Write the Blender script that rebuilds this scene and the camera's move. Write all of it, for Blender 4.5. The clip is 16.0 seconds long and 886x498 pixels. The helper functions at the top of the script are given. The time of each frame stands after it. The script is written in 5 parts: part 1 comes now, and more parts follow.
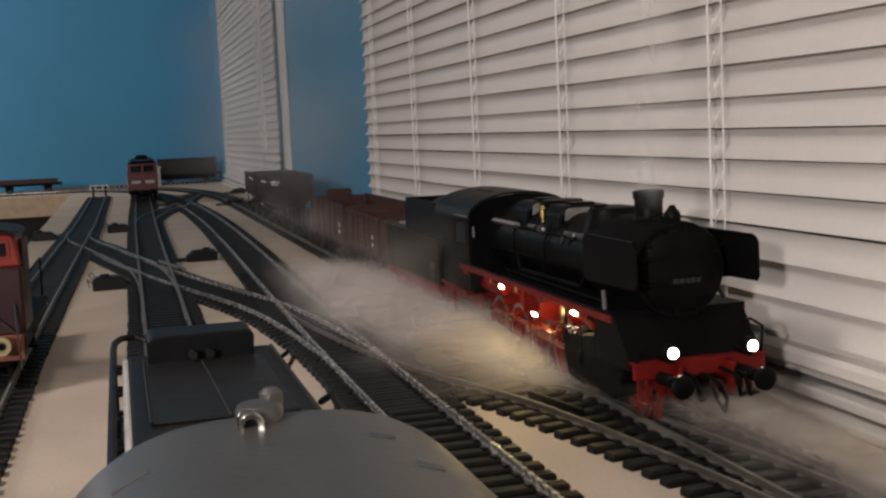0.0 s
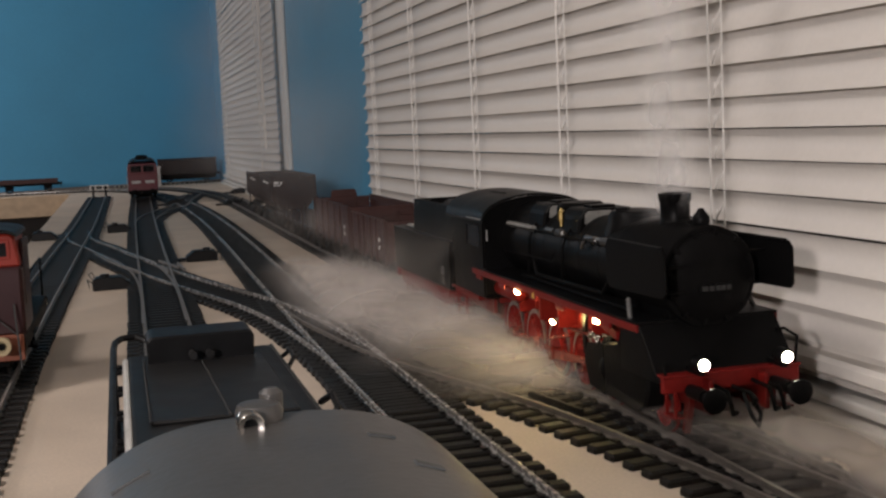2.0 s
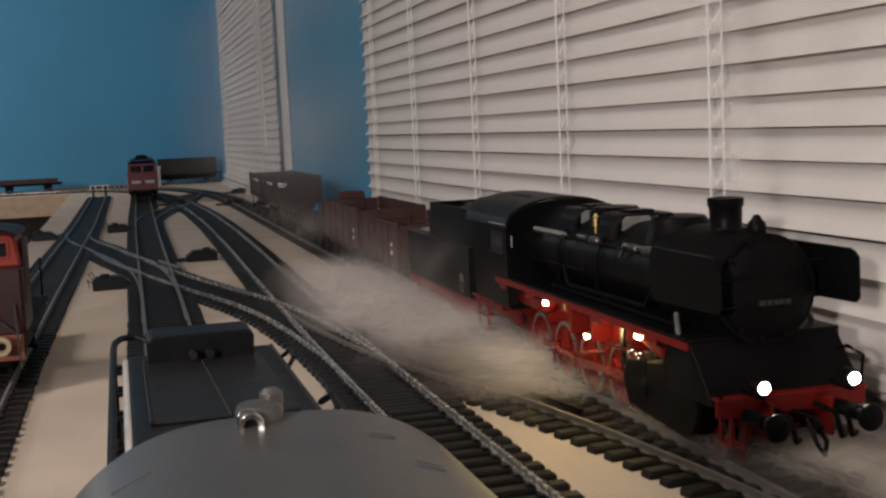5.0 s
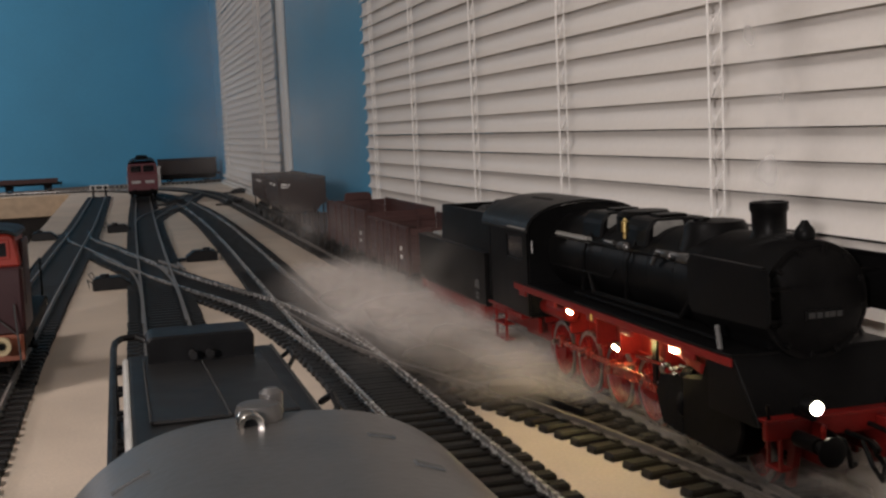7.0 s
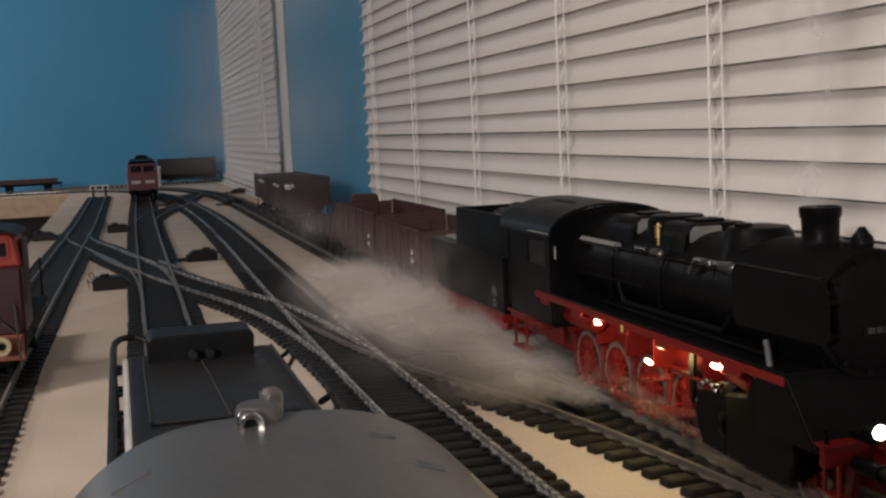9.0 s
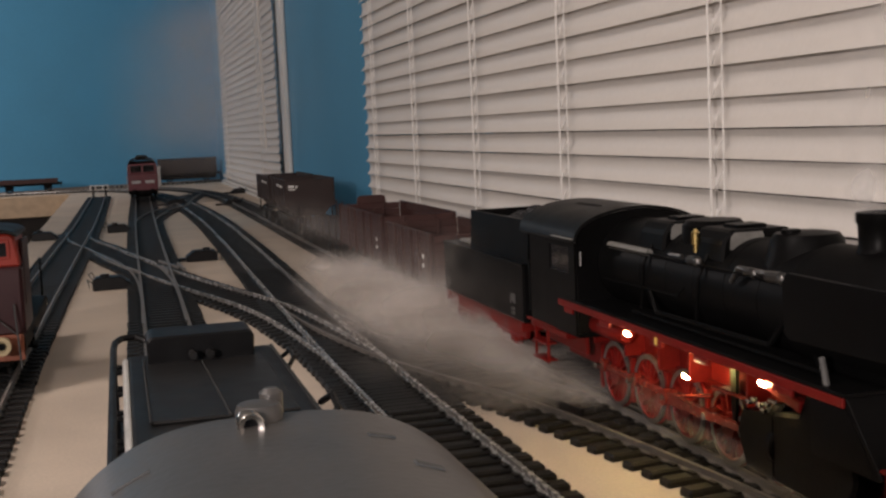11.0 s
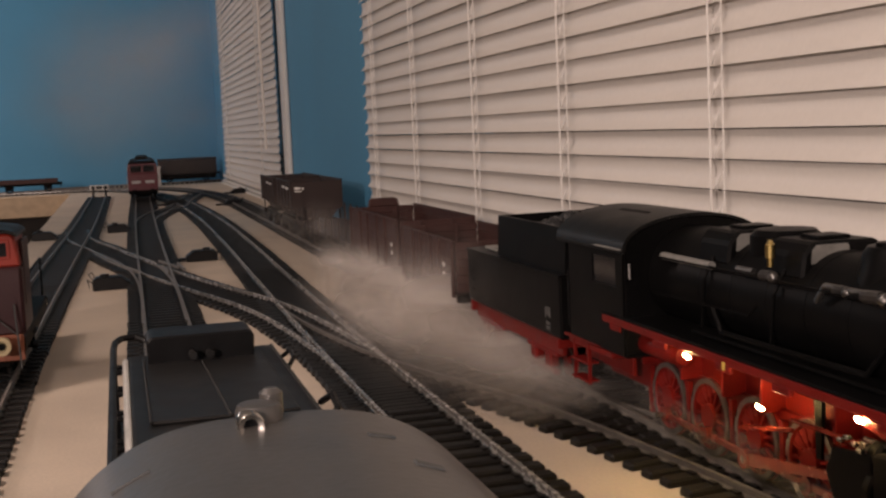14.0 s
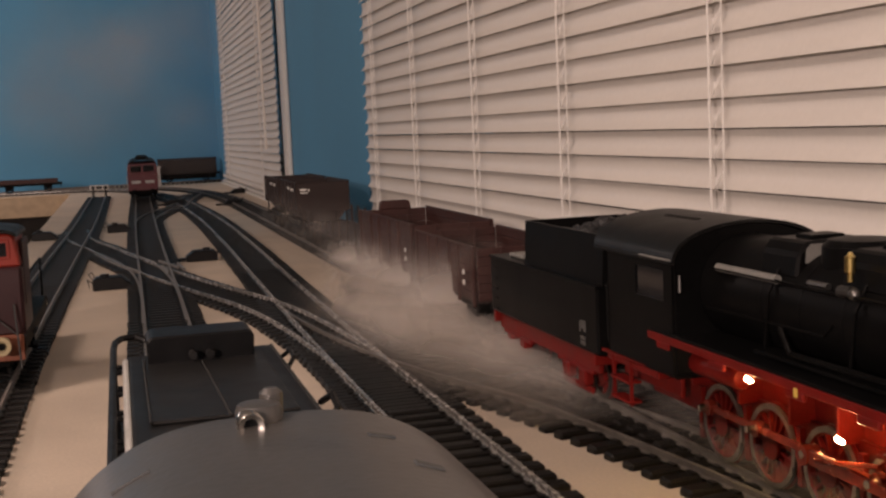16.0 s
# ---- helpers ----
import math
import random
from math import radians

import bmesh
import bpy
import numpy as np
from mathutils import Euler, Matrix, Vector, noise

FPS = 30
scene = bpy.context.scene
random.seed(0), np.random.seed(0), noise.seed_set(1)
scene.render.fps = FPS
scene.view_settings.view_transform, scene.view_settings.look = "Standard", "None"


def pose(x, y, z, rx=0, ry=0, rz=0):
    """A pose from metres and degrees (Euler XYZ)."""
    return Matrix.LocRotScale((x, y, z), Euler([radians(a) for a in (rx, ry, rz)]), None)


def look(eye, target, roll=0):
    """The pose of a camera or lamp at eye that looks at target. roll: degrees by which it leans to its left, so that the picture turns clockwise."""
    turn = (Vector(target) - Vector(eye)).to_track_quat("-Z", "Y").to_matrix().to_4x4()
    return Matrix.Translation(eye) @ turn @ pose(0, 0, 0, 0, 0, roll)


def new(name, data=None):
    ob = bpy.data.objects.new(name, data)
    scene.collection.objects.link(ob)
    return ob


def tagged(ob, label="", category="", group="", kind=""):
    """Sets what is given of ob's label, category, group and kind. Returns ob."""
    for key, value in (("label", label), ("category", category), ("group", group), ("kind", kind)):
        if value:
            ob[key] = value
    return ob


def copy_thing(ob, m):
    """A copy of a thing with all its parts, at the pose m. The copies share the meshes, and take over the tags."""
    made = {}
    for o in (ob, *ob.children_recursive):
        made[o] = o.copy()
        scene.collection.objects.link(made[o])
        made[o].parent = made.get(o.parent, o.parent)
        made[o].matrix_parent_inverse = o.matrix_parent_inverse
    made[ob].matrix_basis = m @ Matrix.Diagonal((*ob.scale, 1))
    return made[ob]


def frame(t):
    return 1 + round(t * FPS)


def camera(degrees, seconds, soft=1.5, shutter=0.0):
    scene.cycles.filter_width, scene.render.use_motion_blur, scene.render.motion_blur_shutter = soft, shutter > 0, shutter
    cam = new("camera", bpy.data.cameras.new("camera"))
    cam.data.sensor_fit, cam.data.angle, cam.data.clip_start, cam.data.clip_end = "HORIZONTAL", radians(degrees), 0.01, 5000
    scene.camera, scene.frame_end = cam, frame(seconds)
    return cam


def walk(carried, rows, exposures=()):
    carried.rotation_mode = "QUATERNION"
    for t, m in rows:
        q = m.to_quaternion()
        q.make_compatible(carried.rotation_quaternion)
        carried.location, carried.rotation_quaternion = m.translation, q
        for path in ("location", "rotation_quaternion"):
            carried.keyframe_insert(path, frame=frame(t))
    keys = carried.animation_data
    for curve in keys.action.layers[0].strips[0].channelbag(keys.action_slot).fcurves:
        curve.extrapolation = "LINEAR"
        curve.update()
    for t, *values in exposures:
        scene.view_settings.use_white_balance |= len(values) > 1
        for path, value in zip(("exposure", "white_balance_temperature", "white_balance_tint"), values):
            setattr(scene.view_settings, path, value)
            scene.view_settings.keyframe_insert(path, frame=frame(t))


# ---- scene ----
cam = camera(40.9, 16.0, soft=2.5)
EYE = (0.0, 0.0, 0.2036)
AIM = (0.25880528, 0.96046829, 0.2036 - 0.10256946)
walk(cam, [(0.0, look(EYE, AIM, -2.57)), (16.0, look(EYE, AIM, -2.57))],
     exposures=[(0.0, 0.0, 6500, 10), (9.0, 0.0, 6500, 10), (12.0, 0.0, 7050, 16), (16.0, 0.0, 7900, 24)])

# ---- light: a night room; a lamp behind and beside the camera, one in the ceiling, one in the far corner ----
world = bpy.data.worlds.new("night")
scene.world = world
world.use_nodes = True
world.node_tree.nodes["Background"].inputs[0].default_value = (0.01, 0.013, 0.02, 1)
world.node_tree.nodes["Background"].inputs[1].default_value = 0.3


def room_lamp(name, eye, target, power, size, colour):
    d = bpy.data.lights.new(name, "AREA")
    d.energy, d.shape, d.size, d.color = power, "DISK", size, colour
    ob = new(name, d)
    ob.matrix_world = look(eye, target)
    return ob


room_lamp("standing_lamp", (-1.75, -1.90, 0.72), (0.2, 1.6, 0.1), 56, 0.16, (1.0, 0.905, 0.885))
room_lamp("ceiling_lamp", (-1.10, 0.5, 1.62), (-1.10, 0.5, 0.0), 18, 0.5, (1.0, 0.905, 0.87))
room_lamp("corner_lamp", (-1.85, 4.45, 1.05), (-0.2, 5.0, 0.2), 16, 0.35, (1.0, 0.905, 0.885))


# ---- materials ----
def material(name, colour, rough=0.6, metal=0.0, vary=0.15, scale=40.0, bump=0.1, fine=300.0, spec=0.5, islands=False, pieces=False):
    m = bpy.data.materials.new(name)
    m.use_nodes = True
    nt = m.node_tree
    b = nt.nodes["Principled BSDF"]
    b.inputs["Roughness"].default_value, b.inputs["Metallic"].default_value = rough, metal
    b.inputs["Specular IOR Level"].default_value = spec
    co = nt.nodes.new("ShaderNodeTexCoord")
    n1, n2 = nt.nodes.new("ShaderNodeTexNoise"), nt.nodes.new("ShaderNodeTexNoise")
    n1.inputs["Scale"].default_value, n1.inputs["Detail"].default_value = scale, 4
    n2.inputs["Scale"].default_value, n2.inputs["Detail"].default_value = fine, 3
    for n in (n1, n2):
        nt.links.new(co.outputs["Object"], n.inputs["Vector"])
    mixn = nt.nodes.new("ShaderNodeMath")
    mixn.operation = "MULTIPLY_ADD"
    mixn.inputs[1].default_value = 0.6
    nt.links.new(n1.outputs["Fac"], mixn.inputs[0])
    sc = nt.nodes.new("ShaderNodeMath")
    sc.operation = "MULTIPLY"
    sc.inputs[1].default_value = 0.4
    nt.links.new(n2.outputs["Fac"], sc.inputs[0])
    nt.links.new(sc.outputs[0], mixn.inputs[2])
    fac = mixn.outputs[0]
    if islands or pieces:
        src = nt.nodes.new("ShaderNodeNewGeometry" if islands else "ShaderNodeObjectInfo")
        ad = nt.nodes.new("ShaderNodeMath")
        ad.operation = "MULTIPLY_ADD"
        ad.inputs[1].default_value = 0.35
        nt.links.new(src.outputs["Random Per Island" if islands else "Random"], ad.inputs[0])
        sb = nt.nodes.new("ShaderNodeMath")
        sb.operation = "SUBTRACT"
        sb.inputs[1].default_value = 0.17
        nt.links.new(fac, ad.inputs[2])
        nt.links.new(ad.outputs[0], sb.inputs[0])
        fac = sb.outputs[0]
    ramp = nt.nodes.new("ShaderNodeValToRGB")
    lo, hi = [c * (1 - vary) for c in colour], [min(1, c * (1 + vary)) for c in colour]
    ramp.color_ramp.elements[0].position, ramp.color_ramp.elements[1].position = 0.3, 0.7
    ramp.color_ramp.elements[0].color, ramp.color_ramp.elements[1].color = (*lo, 1), (*hi, 1)
    nt.links.new(fac, ramp.inputs[0])
    nt.links.new(ramp.outputs[0], b.inputs["Base Color"])
    rr = nt.nodes.new("ShaderNodeMapRange")
    rr.inputs[3].default_value, rr.inputs[4].default_value = max(0.03, rough - 0.1), min(1, rough + 0.1)
    nt.links.new(n1.outputs["Fac"], rr.inputs[0])
    nt.links.new(rr.outputs[0], b.inputs["Roughness"])
    if bump:
        bn = nt.nodes.new("ShaderNodeBump")
        bn.inputs["Strength"].default_value, bn.inputs["Distance"].default_value = bump, 0.0006
        nt.links.new(n2.outputs["Fac"], bn.inputs["Height"])
        nt.links.new(bn.outputs[0], b.inputs["Normal"])
    return m


def glow(name, colour, strength):
    m = bpy.data.materials.new(name)
    m.use_nodes = True
    b = m.node_tree.nodes["Principled BSDF"]
    b.inputs["Base Color"].default_value = (*colour, 1)
    b.inputs["Emission Color"].default_value = (*colour, 1)
    b.inputs["Emission Strength"].default_value = strength
    return m


def glass(name):
    m = bpy.data.materials.new(name)
    m.use_nodes = True
    b = m.node_tree.nodes["Principled BSDF"]
    b.inputs["Roughness"].default_value, b.inputs["Transmission Weight"].default_value = 0.03, 1.0
    return m


M_BLUE = material("blue_wall_paint", (0.060, 0.275, 0.46), 0.75, vary=0.10, scale=2.5, bump=0.25, fine=220)
M_WHITEWALL = material("pale_wall_paint", (0.62, 0.60, 0.55), 0.8, vary=0.06, scale=3, bump=0.2, fine=200)
M_GREIGE = material("muted_wall_paint", (0.30, 0.27, 0.24), 0.8, vary=0.06, scale=3, bump=0.2, fine=200)
M_FLOOR = material("dark_floor", (0.16, 0.11, 0.07), 0.5, vary=0.3, scale=6)
M_BOARD = material("pale_chipboard", (0.60, 0.50, 0.40), 0.75, vary=0.16, scale=9, bump=0.3, fine=420)
M_BOARDEDGE = material("board_edge", (0.50, 0.38, 0.26), 0.8, vary=0.22, scale=30, bump=0.4, fine=500)
M_SLAT = material("blind_slat_white", (0.72, 0.68, 0.63), 0.42, vary=0.05, scale=5, bump=0.04, fine=200)
M_CORD = material("white_cord", (0.78, 0.76, 0.72), 0.7, vary=0.08, scale=300)
M_FRAME = material("white_window_frame", (0.74, 0.72, 0.68), 0.4, vary=0.05, scale=8)
M_NIGHT = material("night_outside", (0.004, 0.005, 0.008), 0.9, vary=0.4, scale=1)
M_SLEEPER = material("brown_black_sleeper", (0.0085, 0.0076, 0.007), 0.52, vary=0.35, scale=60, bump=0.4, fine=600, spec=0.28, pieces=True)
M_SLEEPERS = material("brown_black_sleepers_far", (0.0085, 0.0076, 0.007), 0.52, vary=0.35, scale=60, bump=0.4, fine=600, spec=0.28, islands=True)
M_RAIL = material("nickel_rail", (0.19, 0.178, 0.165), 0.46, metal=0.10, vary=0.3, scale=90, bump=0.15, fine=500)
M_RAILBRIGHT = material("polished_rail", (0.36, 0.345, 0.325), 0.26, metal=0.4, vary=0.4, scale=160, bump=0.25, fine=420)
M_RAILDARK = material("weathered_rail", (0.15, 0.135, 0.12), 0.45, metal=0.25, vary=0.35, scale=70, bump=0.2, fine=400)
M_BLACK = material("satin_black_paint", (0.0042, 0.0041, 0.0042), 0.38, vary=0.35, scale=25, bump=0.06, fine=300, spec=0.07)
M_BLACKDULL = material("dull_black", (0.0042, 0.0040, 0.0040), 0.5, vary=0.35, scale=90, bump=0.2, fine=700, spec=0.06)
M_GREYROOF = material("dark_grey_roof", (0.0085, 0.0085, 0.0085), 0.40, vary=0.35, scale=50, bump=0.15, fine=500, spec=0.16)
M_RED = material("signal_red_frame", (0.135, 0.0075, 0.006), 0.42, vary=0.28, scale=80, bump=0.1, fine=600, spec=0.2)
M_STEEL = material("bright_steel", (0.55, 0.53, 0.50), 0.25, metal=1.0, vary=0.15, scale=120)
M_BRASS = material("brass", (0.75, 0.55, 0.22), 0.25, metal=1.0, vary=0.12, scale=120)
M_BROWN = material("oxide_brown_wagon", (0.040, 0.0115, 0.0092), 0.60, vary=0.28, scale=45, bump=0.2, fine=400)
M_DARKBROWN = material("dark_brown_wagon", (0.021, 0.0105, 0.0092), 0.65, vary=0.3, scale=45, bump=0.2, fine=400)
M_WHITE = material("white_marking_and_glint", (0.75, 0.74, 0.70), 0.6, vary=0.1, scale=200)
M_COAL = material("coal", (0.012, 0.012, 0.013), 0.5, vary=0.6, scale=200, bump=0.8, fine=400)
M_LAMP = glow("headlamp_glow", (1.0, 0.90, 0.68), 70.0)
M_LAMPWARM = glow("running_gear_lamp_glow", (1.0, 0.75, 0.31), 370.0)


# ---- mesh helpers ----
def rotated(v, rx=0, ry=0, rz=0):
    return Euler([radians(a) for a in (rx, ry, rz)]).to_matrix() @ Vector(v)


def box(bm, lo, hi, bevel=0.0, m=None):
    """A box from corner to corner, with its edges chamfered."""
    c = [(a + b) / 2 for a, b in zip(lo, hi)]
    s = [abs(b - a) for a, b in zip(lo, hi)]
    t = Matrix.LocRotScale(c, None, s)
    got = bmesh.ops.create_cube(bm, size=1, matrix=t)
    vs = got["verts"]
    if bevel:
        es = list({e for v in vs for e in v.link_edges})
        r = bmesh.ops.bevel(bm, geom=es, offset=min(bevel, min(s) * 0.45), segments=1, affect="EDGES", profile=0.5)
        vs = list({v for f in r["faces"] for v in f.verts} | {v for v in vs if v.is_valid})
    if m is not None:
        bmesh.ops.transform(bm, matrix=m, verts=[v for v in vs if v.is_valid])
    return vs


def rod(bm, a, b, r, n=8, r2=None):
    """A round bar from a to b."""
    a, b = Vector(a), Vector(b)
    d = b - a
    m = Matrix.Translation((a + b) / 2) @ d.to_track_quat("Z", "Y").to_matrix().to_4x4()
    bmesh.ops.create_cone(bm, cap_ends=True, segments=n, radius1=r, radius2=r if r2 is None else r2, depth=d.length, matrix=m)


def pipe(bm, pts, r, n=6):
    for a, b in zip(pts, pts[1:]):
        rod(bm, a, b, r, n)
        bmesh.ops.create_icosphere(bm, subdivisions=1, radius=r * 1.02, matrix=Matrix.Translation(b))


def lathe(bm, profile, m, n=20):
    """Turns (radius, height) pairs about the z axis of m."""
    rings = []
    for r, z in profile:
        rings.append([bm.verts.new(m @ Vector((r * math.cos(2 * math.pi * i / n), r * math.sin(2 * math.pi * i / n), z))) for i in range(n)])
    for p, q in zip(rings, rings[1:]):
        for i in range(n):
            bm.faces.new((p[i], p[(i + 1) % n], q[(i + 1) % n], q[i]))
    bm.faces.new(rings[0][::-1])
    bm.faces.new(rings[-1])


def prism(bm, outline, lo, hi, axis="y", bevel=0.0):
    """A closed outline pushed along an axis. Outline pairs: (x, z) for y, (y, z) for x, (x, y) for z."""
    def at(p, d):
        return {"y": (p[0], d, p[1]), "x": (d, p[0], p[1]), "z": (p[0], p[1], d)}[axis]
    a = [bm.verts.new(at(p, lo)) for p in outline]
    b = [bm.verts.new(at(p, hi)) for p in outline]
    fs = [bm.faces.new(a), bm.faces.new(b[::-1])]
    for i in range(len(a)):
        j = (i + 1) % len(a)
        fs.append(bm.faces.new((a[i], b[i], b[j], a[j])))
    bmesh.ops.recalc_face_normals(bm, faces=fs)
    if bevel:
        es = list({e for f in fs for e in f.edges})
        bmesh.ops.bevel(bm, geom=es, offset=bevel, segments=1, affect="EDGES", profile=0.5)


def finish(name, bm, mat, smooth=False):
    bmesh.ops.recalc_face_normals(bm, faces=bm.faces)
    me = bpy.data.meshes.new(name)
    bm.to_mesh(me)
    bm.free()
    me.materials.append(mat)
    if smooth:
        me.shade_smooth()
        me.set_sharp_from_angle(angle=radians(35))
    return me


def part(name, bm, mat, parent=None, label="", smooth=True):
    ob = new(name, finish(name, bm, mat, smooth))
    ob.parent = parent
    if label:
        ob["label"] = label
    return ob


def empty(name, m=None):
    ob = new(name)
    ob.empty_display_size = 0.05
    if m is not None:
        ob.matrix_basis = m
    return ob


def slab(name, lo, hi, mat, label="", category="", bevel=0.0, kind="structure", parent=None):
    bm = bmesh.new()
    box(bm, lo, hi, bevel)
    ob = part(name, bm, mat, parent, smooth=False)
    return tagged(ob, label, category, kind=kind) if not parent else ob


# ---- the room ----
WALL = 0.452
ROOM = (-2.9, -2.7, 5.62)
slab("floor", (-3.05, -2.85, -0.90), (0.70, 5.77, -0.80), M_FLOOR, "dark brown floor of the layout room", "floor")
slab("ceiling", (-3.05, -2.85, 1.65), (0.70, 5.77, 1.75), M_WHITEWALL, "plain pale ceiling", "ceiling")
slab("wall_north", (-3.05, 5.62, -0.80), (0.70, 5.77, 1.65), M_BLUE, "blue painted end wall behind the layout", "wall")
slab("wall_south", (-3.05, -2.85, -0.80), (0.70, -2.70, 1.65), M_GREIGE, "plain muted wall", "wall")
slab("wall_west", (-3.05, -2.70, -0.80), (-2.90, 5.62, 1.65), M_GREIGE, "plain muted wall", "wall")

# window wall: two openings; the wall between, below and above them
W1, W2, SILL, HEAD = (-0.9, 2.185), (3.26, 5.25), 0.012, 1.25


def window_wall():
    e = empty("wall_east")
    tagged(e, "blue painted wall with two blinded windows", "wall", kind="structure")
    for lo, hi in (((WALL + 0.002, -2.70, -0.80), (0.70, 5.62, SILL - 0.004)), ((WALL + 0.002, -2.70, HEAD), (0.70, 5.62, 1.65)),
                   ((WALL + 0.002, -2.70, SILL - 0.004), (0.70, W1[0], HEAD)), ((WALL + 0.002, W1[1], SILL - 0.004), (0.70, W2[0], HEAD)),
                   ((WALL + 0.002, W2[1], SILL - 0.004), (0.70, 5.62, HEAD))):
        bm = bmesh.new()
        box(bm, lo, hi)
        part("wall_section", bm, M_BLUE, e, smooth=False)


window_wall()


def window(name, span, label):
    e = tagged(empty(name), label, "window", kind="structure")
    y0, y1 = span
    x0, x1 = WALL + 0.10, WALL + 0.15
    bm = bmesh.new()
    box(bm, (x0, y0, SILL), (x1, y0 + 0.05, HEAD), 0.004)
    box(bm, (x0, y1 - 0.05, SILL), (x1, y1, HEAD), 0.004)
    box(bm, (x0, y0 + 0.05, SILL), (x1, y1 - 0.05, SILL + 0.05), 0.004)
    box(bm, (x0, y0 + 0.05, HEAD - 0.05), (x1, y1 - 0.05, HEAD), 0.004)
    part("window_frame", bm, M_FRAME, e, smooth=False)
    bm = bmesh.new()
    box(bm, (x0 + 0.02, y0 + 0.05, SILL + 0.05), (x0 + 0.026, y1 - 0.05, HEAD - 0.05))
    part("pane", bm, glass("window_glass"), e, smooth=False)
    bm = bmesh.new()
    box(bm, (x0 + 0.14, y0 - 0.1, SILL - 0.1), (x0 + 0.15, y1 + 0.1, HEAD + 0.1))
    part("night_backing", bm, M_NIGHT, e, smooth=False)
    for x, lo, hi, nm, lb in ((WALL - 0.016, 0.0115, 0.0190, "window_sill", "white window sill board"), (WALL - 0.024, 0.0004, 0.0075, "sill_strip", "white strip under the sill")):
        bm = bmesh.new()
        box(bm, (x, y0, lo), (x0, y1, hi), 0.0012)
        part(nm, bm, M_FRAME, e, lb, smooth=False)
    return e


window("window_1", W1, "dark night window behind a white blind")
w2 = window("window_2", W2, "dark night window behind a white blind")
bm = bmesh.new()
box(bm, (WALL - 0.012, W2[0] - 0.075, SILL), (WALL + 0.001, W2[0], HEAD), 0.003)
part("architrave", bm, M_FRAME, w2, "white painted window trim", smooth=False)


# ---- venetian blinds ----
def slat_mesh(length, width, curve, tilt):
    """One curved slat along y; its lower edge leans into the room."""
    bm = bmesh.new()
    n, thick = 8, 0.0007
    outer, inner = [], []
    for i in range(n + 1):
        u = (i / n - 0.5) * width
        w = curve * (1 - (2 * u / width) ** 2)
        outer.append((-w, u))
        inner.append((-w + thick, u))
    outline = outer + inner[::-1]
    a = radians(tilt)
    turned = [(x * math.cos(a) + z * math.sin(a), -x * math.sin(a) + z * math.cos(a)) for x, z in outline]
    prism(bm, turned, -length / 2, length / 2, "y")
    return finish("slat", bm, M_SLAT, True)


def blind(span, pitch, first, count, cords, label, wide=0.0275, tilt=11):
    e = tagged(empty("venetian_blind", pose(WALL - 0.006, (span[0] + span[1]) / 2, SILL)), label, "blind")
    length = span[1] - span[0]
    rng = random.Random(5)
    shut, loose = slat_mesh(length, wide * 0.95, -0.0046, tilt), slat_mesh(length, wide * 0.825, -0.0042, tilt)
    for k in range(count):
        # the lowest slats hang a little apart, and let the night show between
        me = loose if k in (3, 4, 5, 6) else shut
        s = new("slat", me)
        s.parent = e
        s.matrix_basis = pose(rng.uniform(-0.0008, 0.0008), rng.uniform(-0.002, 0.002), first - SILL + pitch * (k + 0.5) + rng.uniform(-0.0006, 0.0006), 0, rng.uniform(-2.2, 2.2), 0)
        s.matrix_basis = s.matrix_basis @ pose(0, 0, 0, rng.uniform(-0.06, 0.06), 0, 0)
    bm = bmesh.new()
    box(bm, (-0.009, -length / 2, first - SILL + 0.004), (0.010, length / 2, first - SILL + 0.017), 0.003)
    part("bottom_rail", bm, M_SLAT, e)
    bm = bmesh.new()
    top = first - SILL + pitch * count
    box(bm, (-0.014, -length / 2, top), (0.016, length / 2, top + 0.035), 0.003)
    part("head_rail", bm, M_SLAT, e)
    mid = (span[0] + span[1]) / 2
    for y in cords:
        bm = bmesh.new()
        rod(bm, (-0.0105, y - mid, first - SILL - 0.01), (-0.0105, y - mid, top), 0.0009, 6)
        rod(bm, (-0.0095, y - mid - 0.019, first - SILL - 0.01), (-0.0095, y - mid - 0.019, top), 0.0006, 6)
        for k in range(count):
            z = first - SILL + pitch * k
            pipe(bm, [(-0.0100, y - mid - 0.019, z + 0.016), (-0.0125, y - mid - 0.013, z + 0.006), (-0.0100, y - mid - 0.006, z + 0.001), (-0.0060, y - mid - 0.001, z + 0.010)], 0.0007, 5)
        part("ladder_cord", bm, M_CORD, e)
    return e


blind((-0.88, 2.165), 0.0240, 0.0250, 46, (0.54, 0.822, 1.140, 1.445, 1.76, 2.045), "closed white venetian blind over the first window")
blind((3.42, 5.22), 0.0240, 0.0250, 46, (3.75, 4.9), "closed white venetian blind over the second window")
bm = bmesh.new()
rod(bm, (WALL - 0.024, 3.56, 0.16), (WALL - 0.024, 3.56, 1.15), 0.004, 8)
tagged(part("tilt_wand", bm, M_CORD), "thin white tilt wand hanging before the blind", "blind wand")


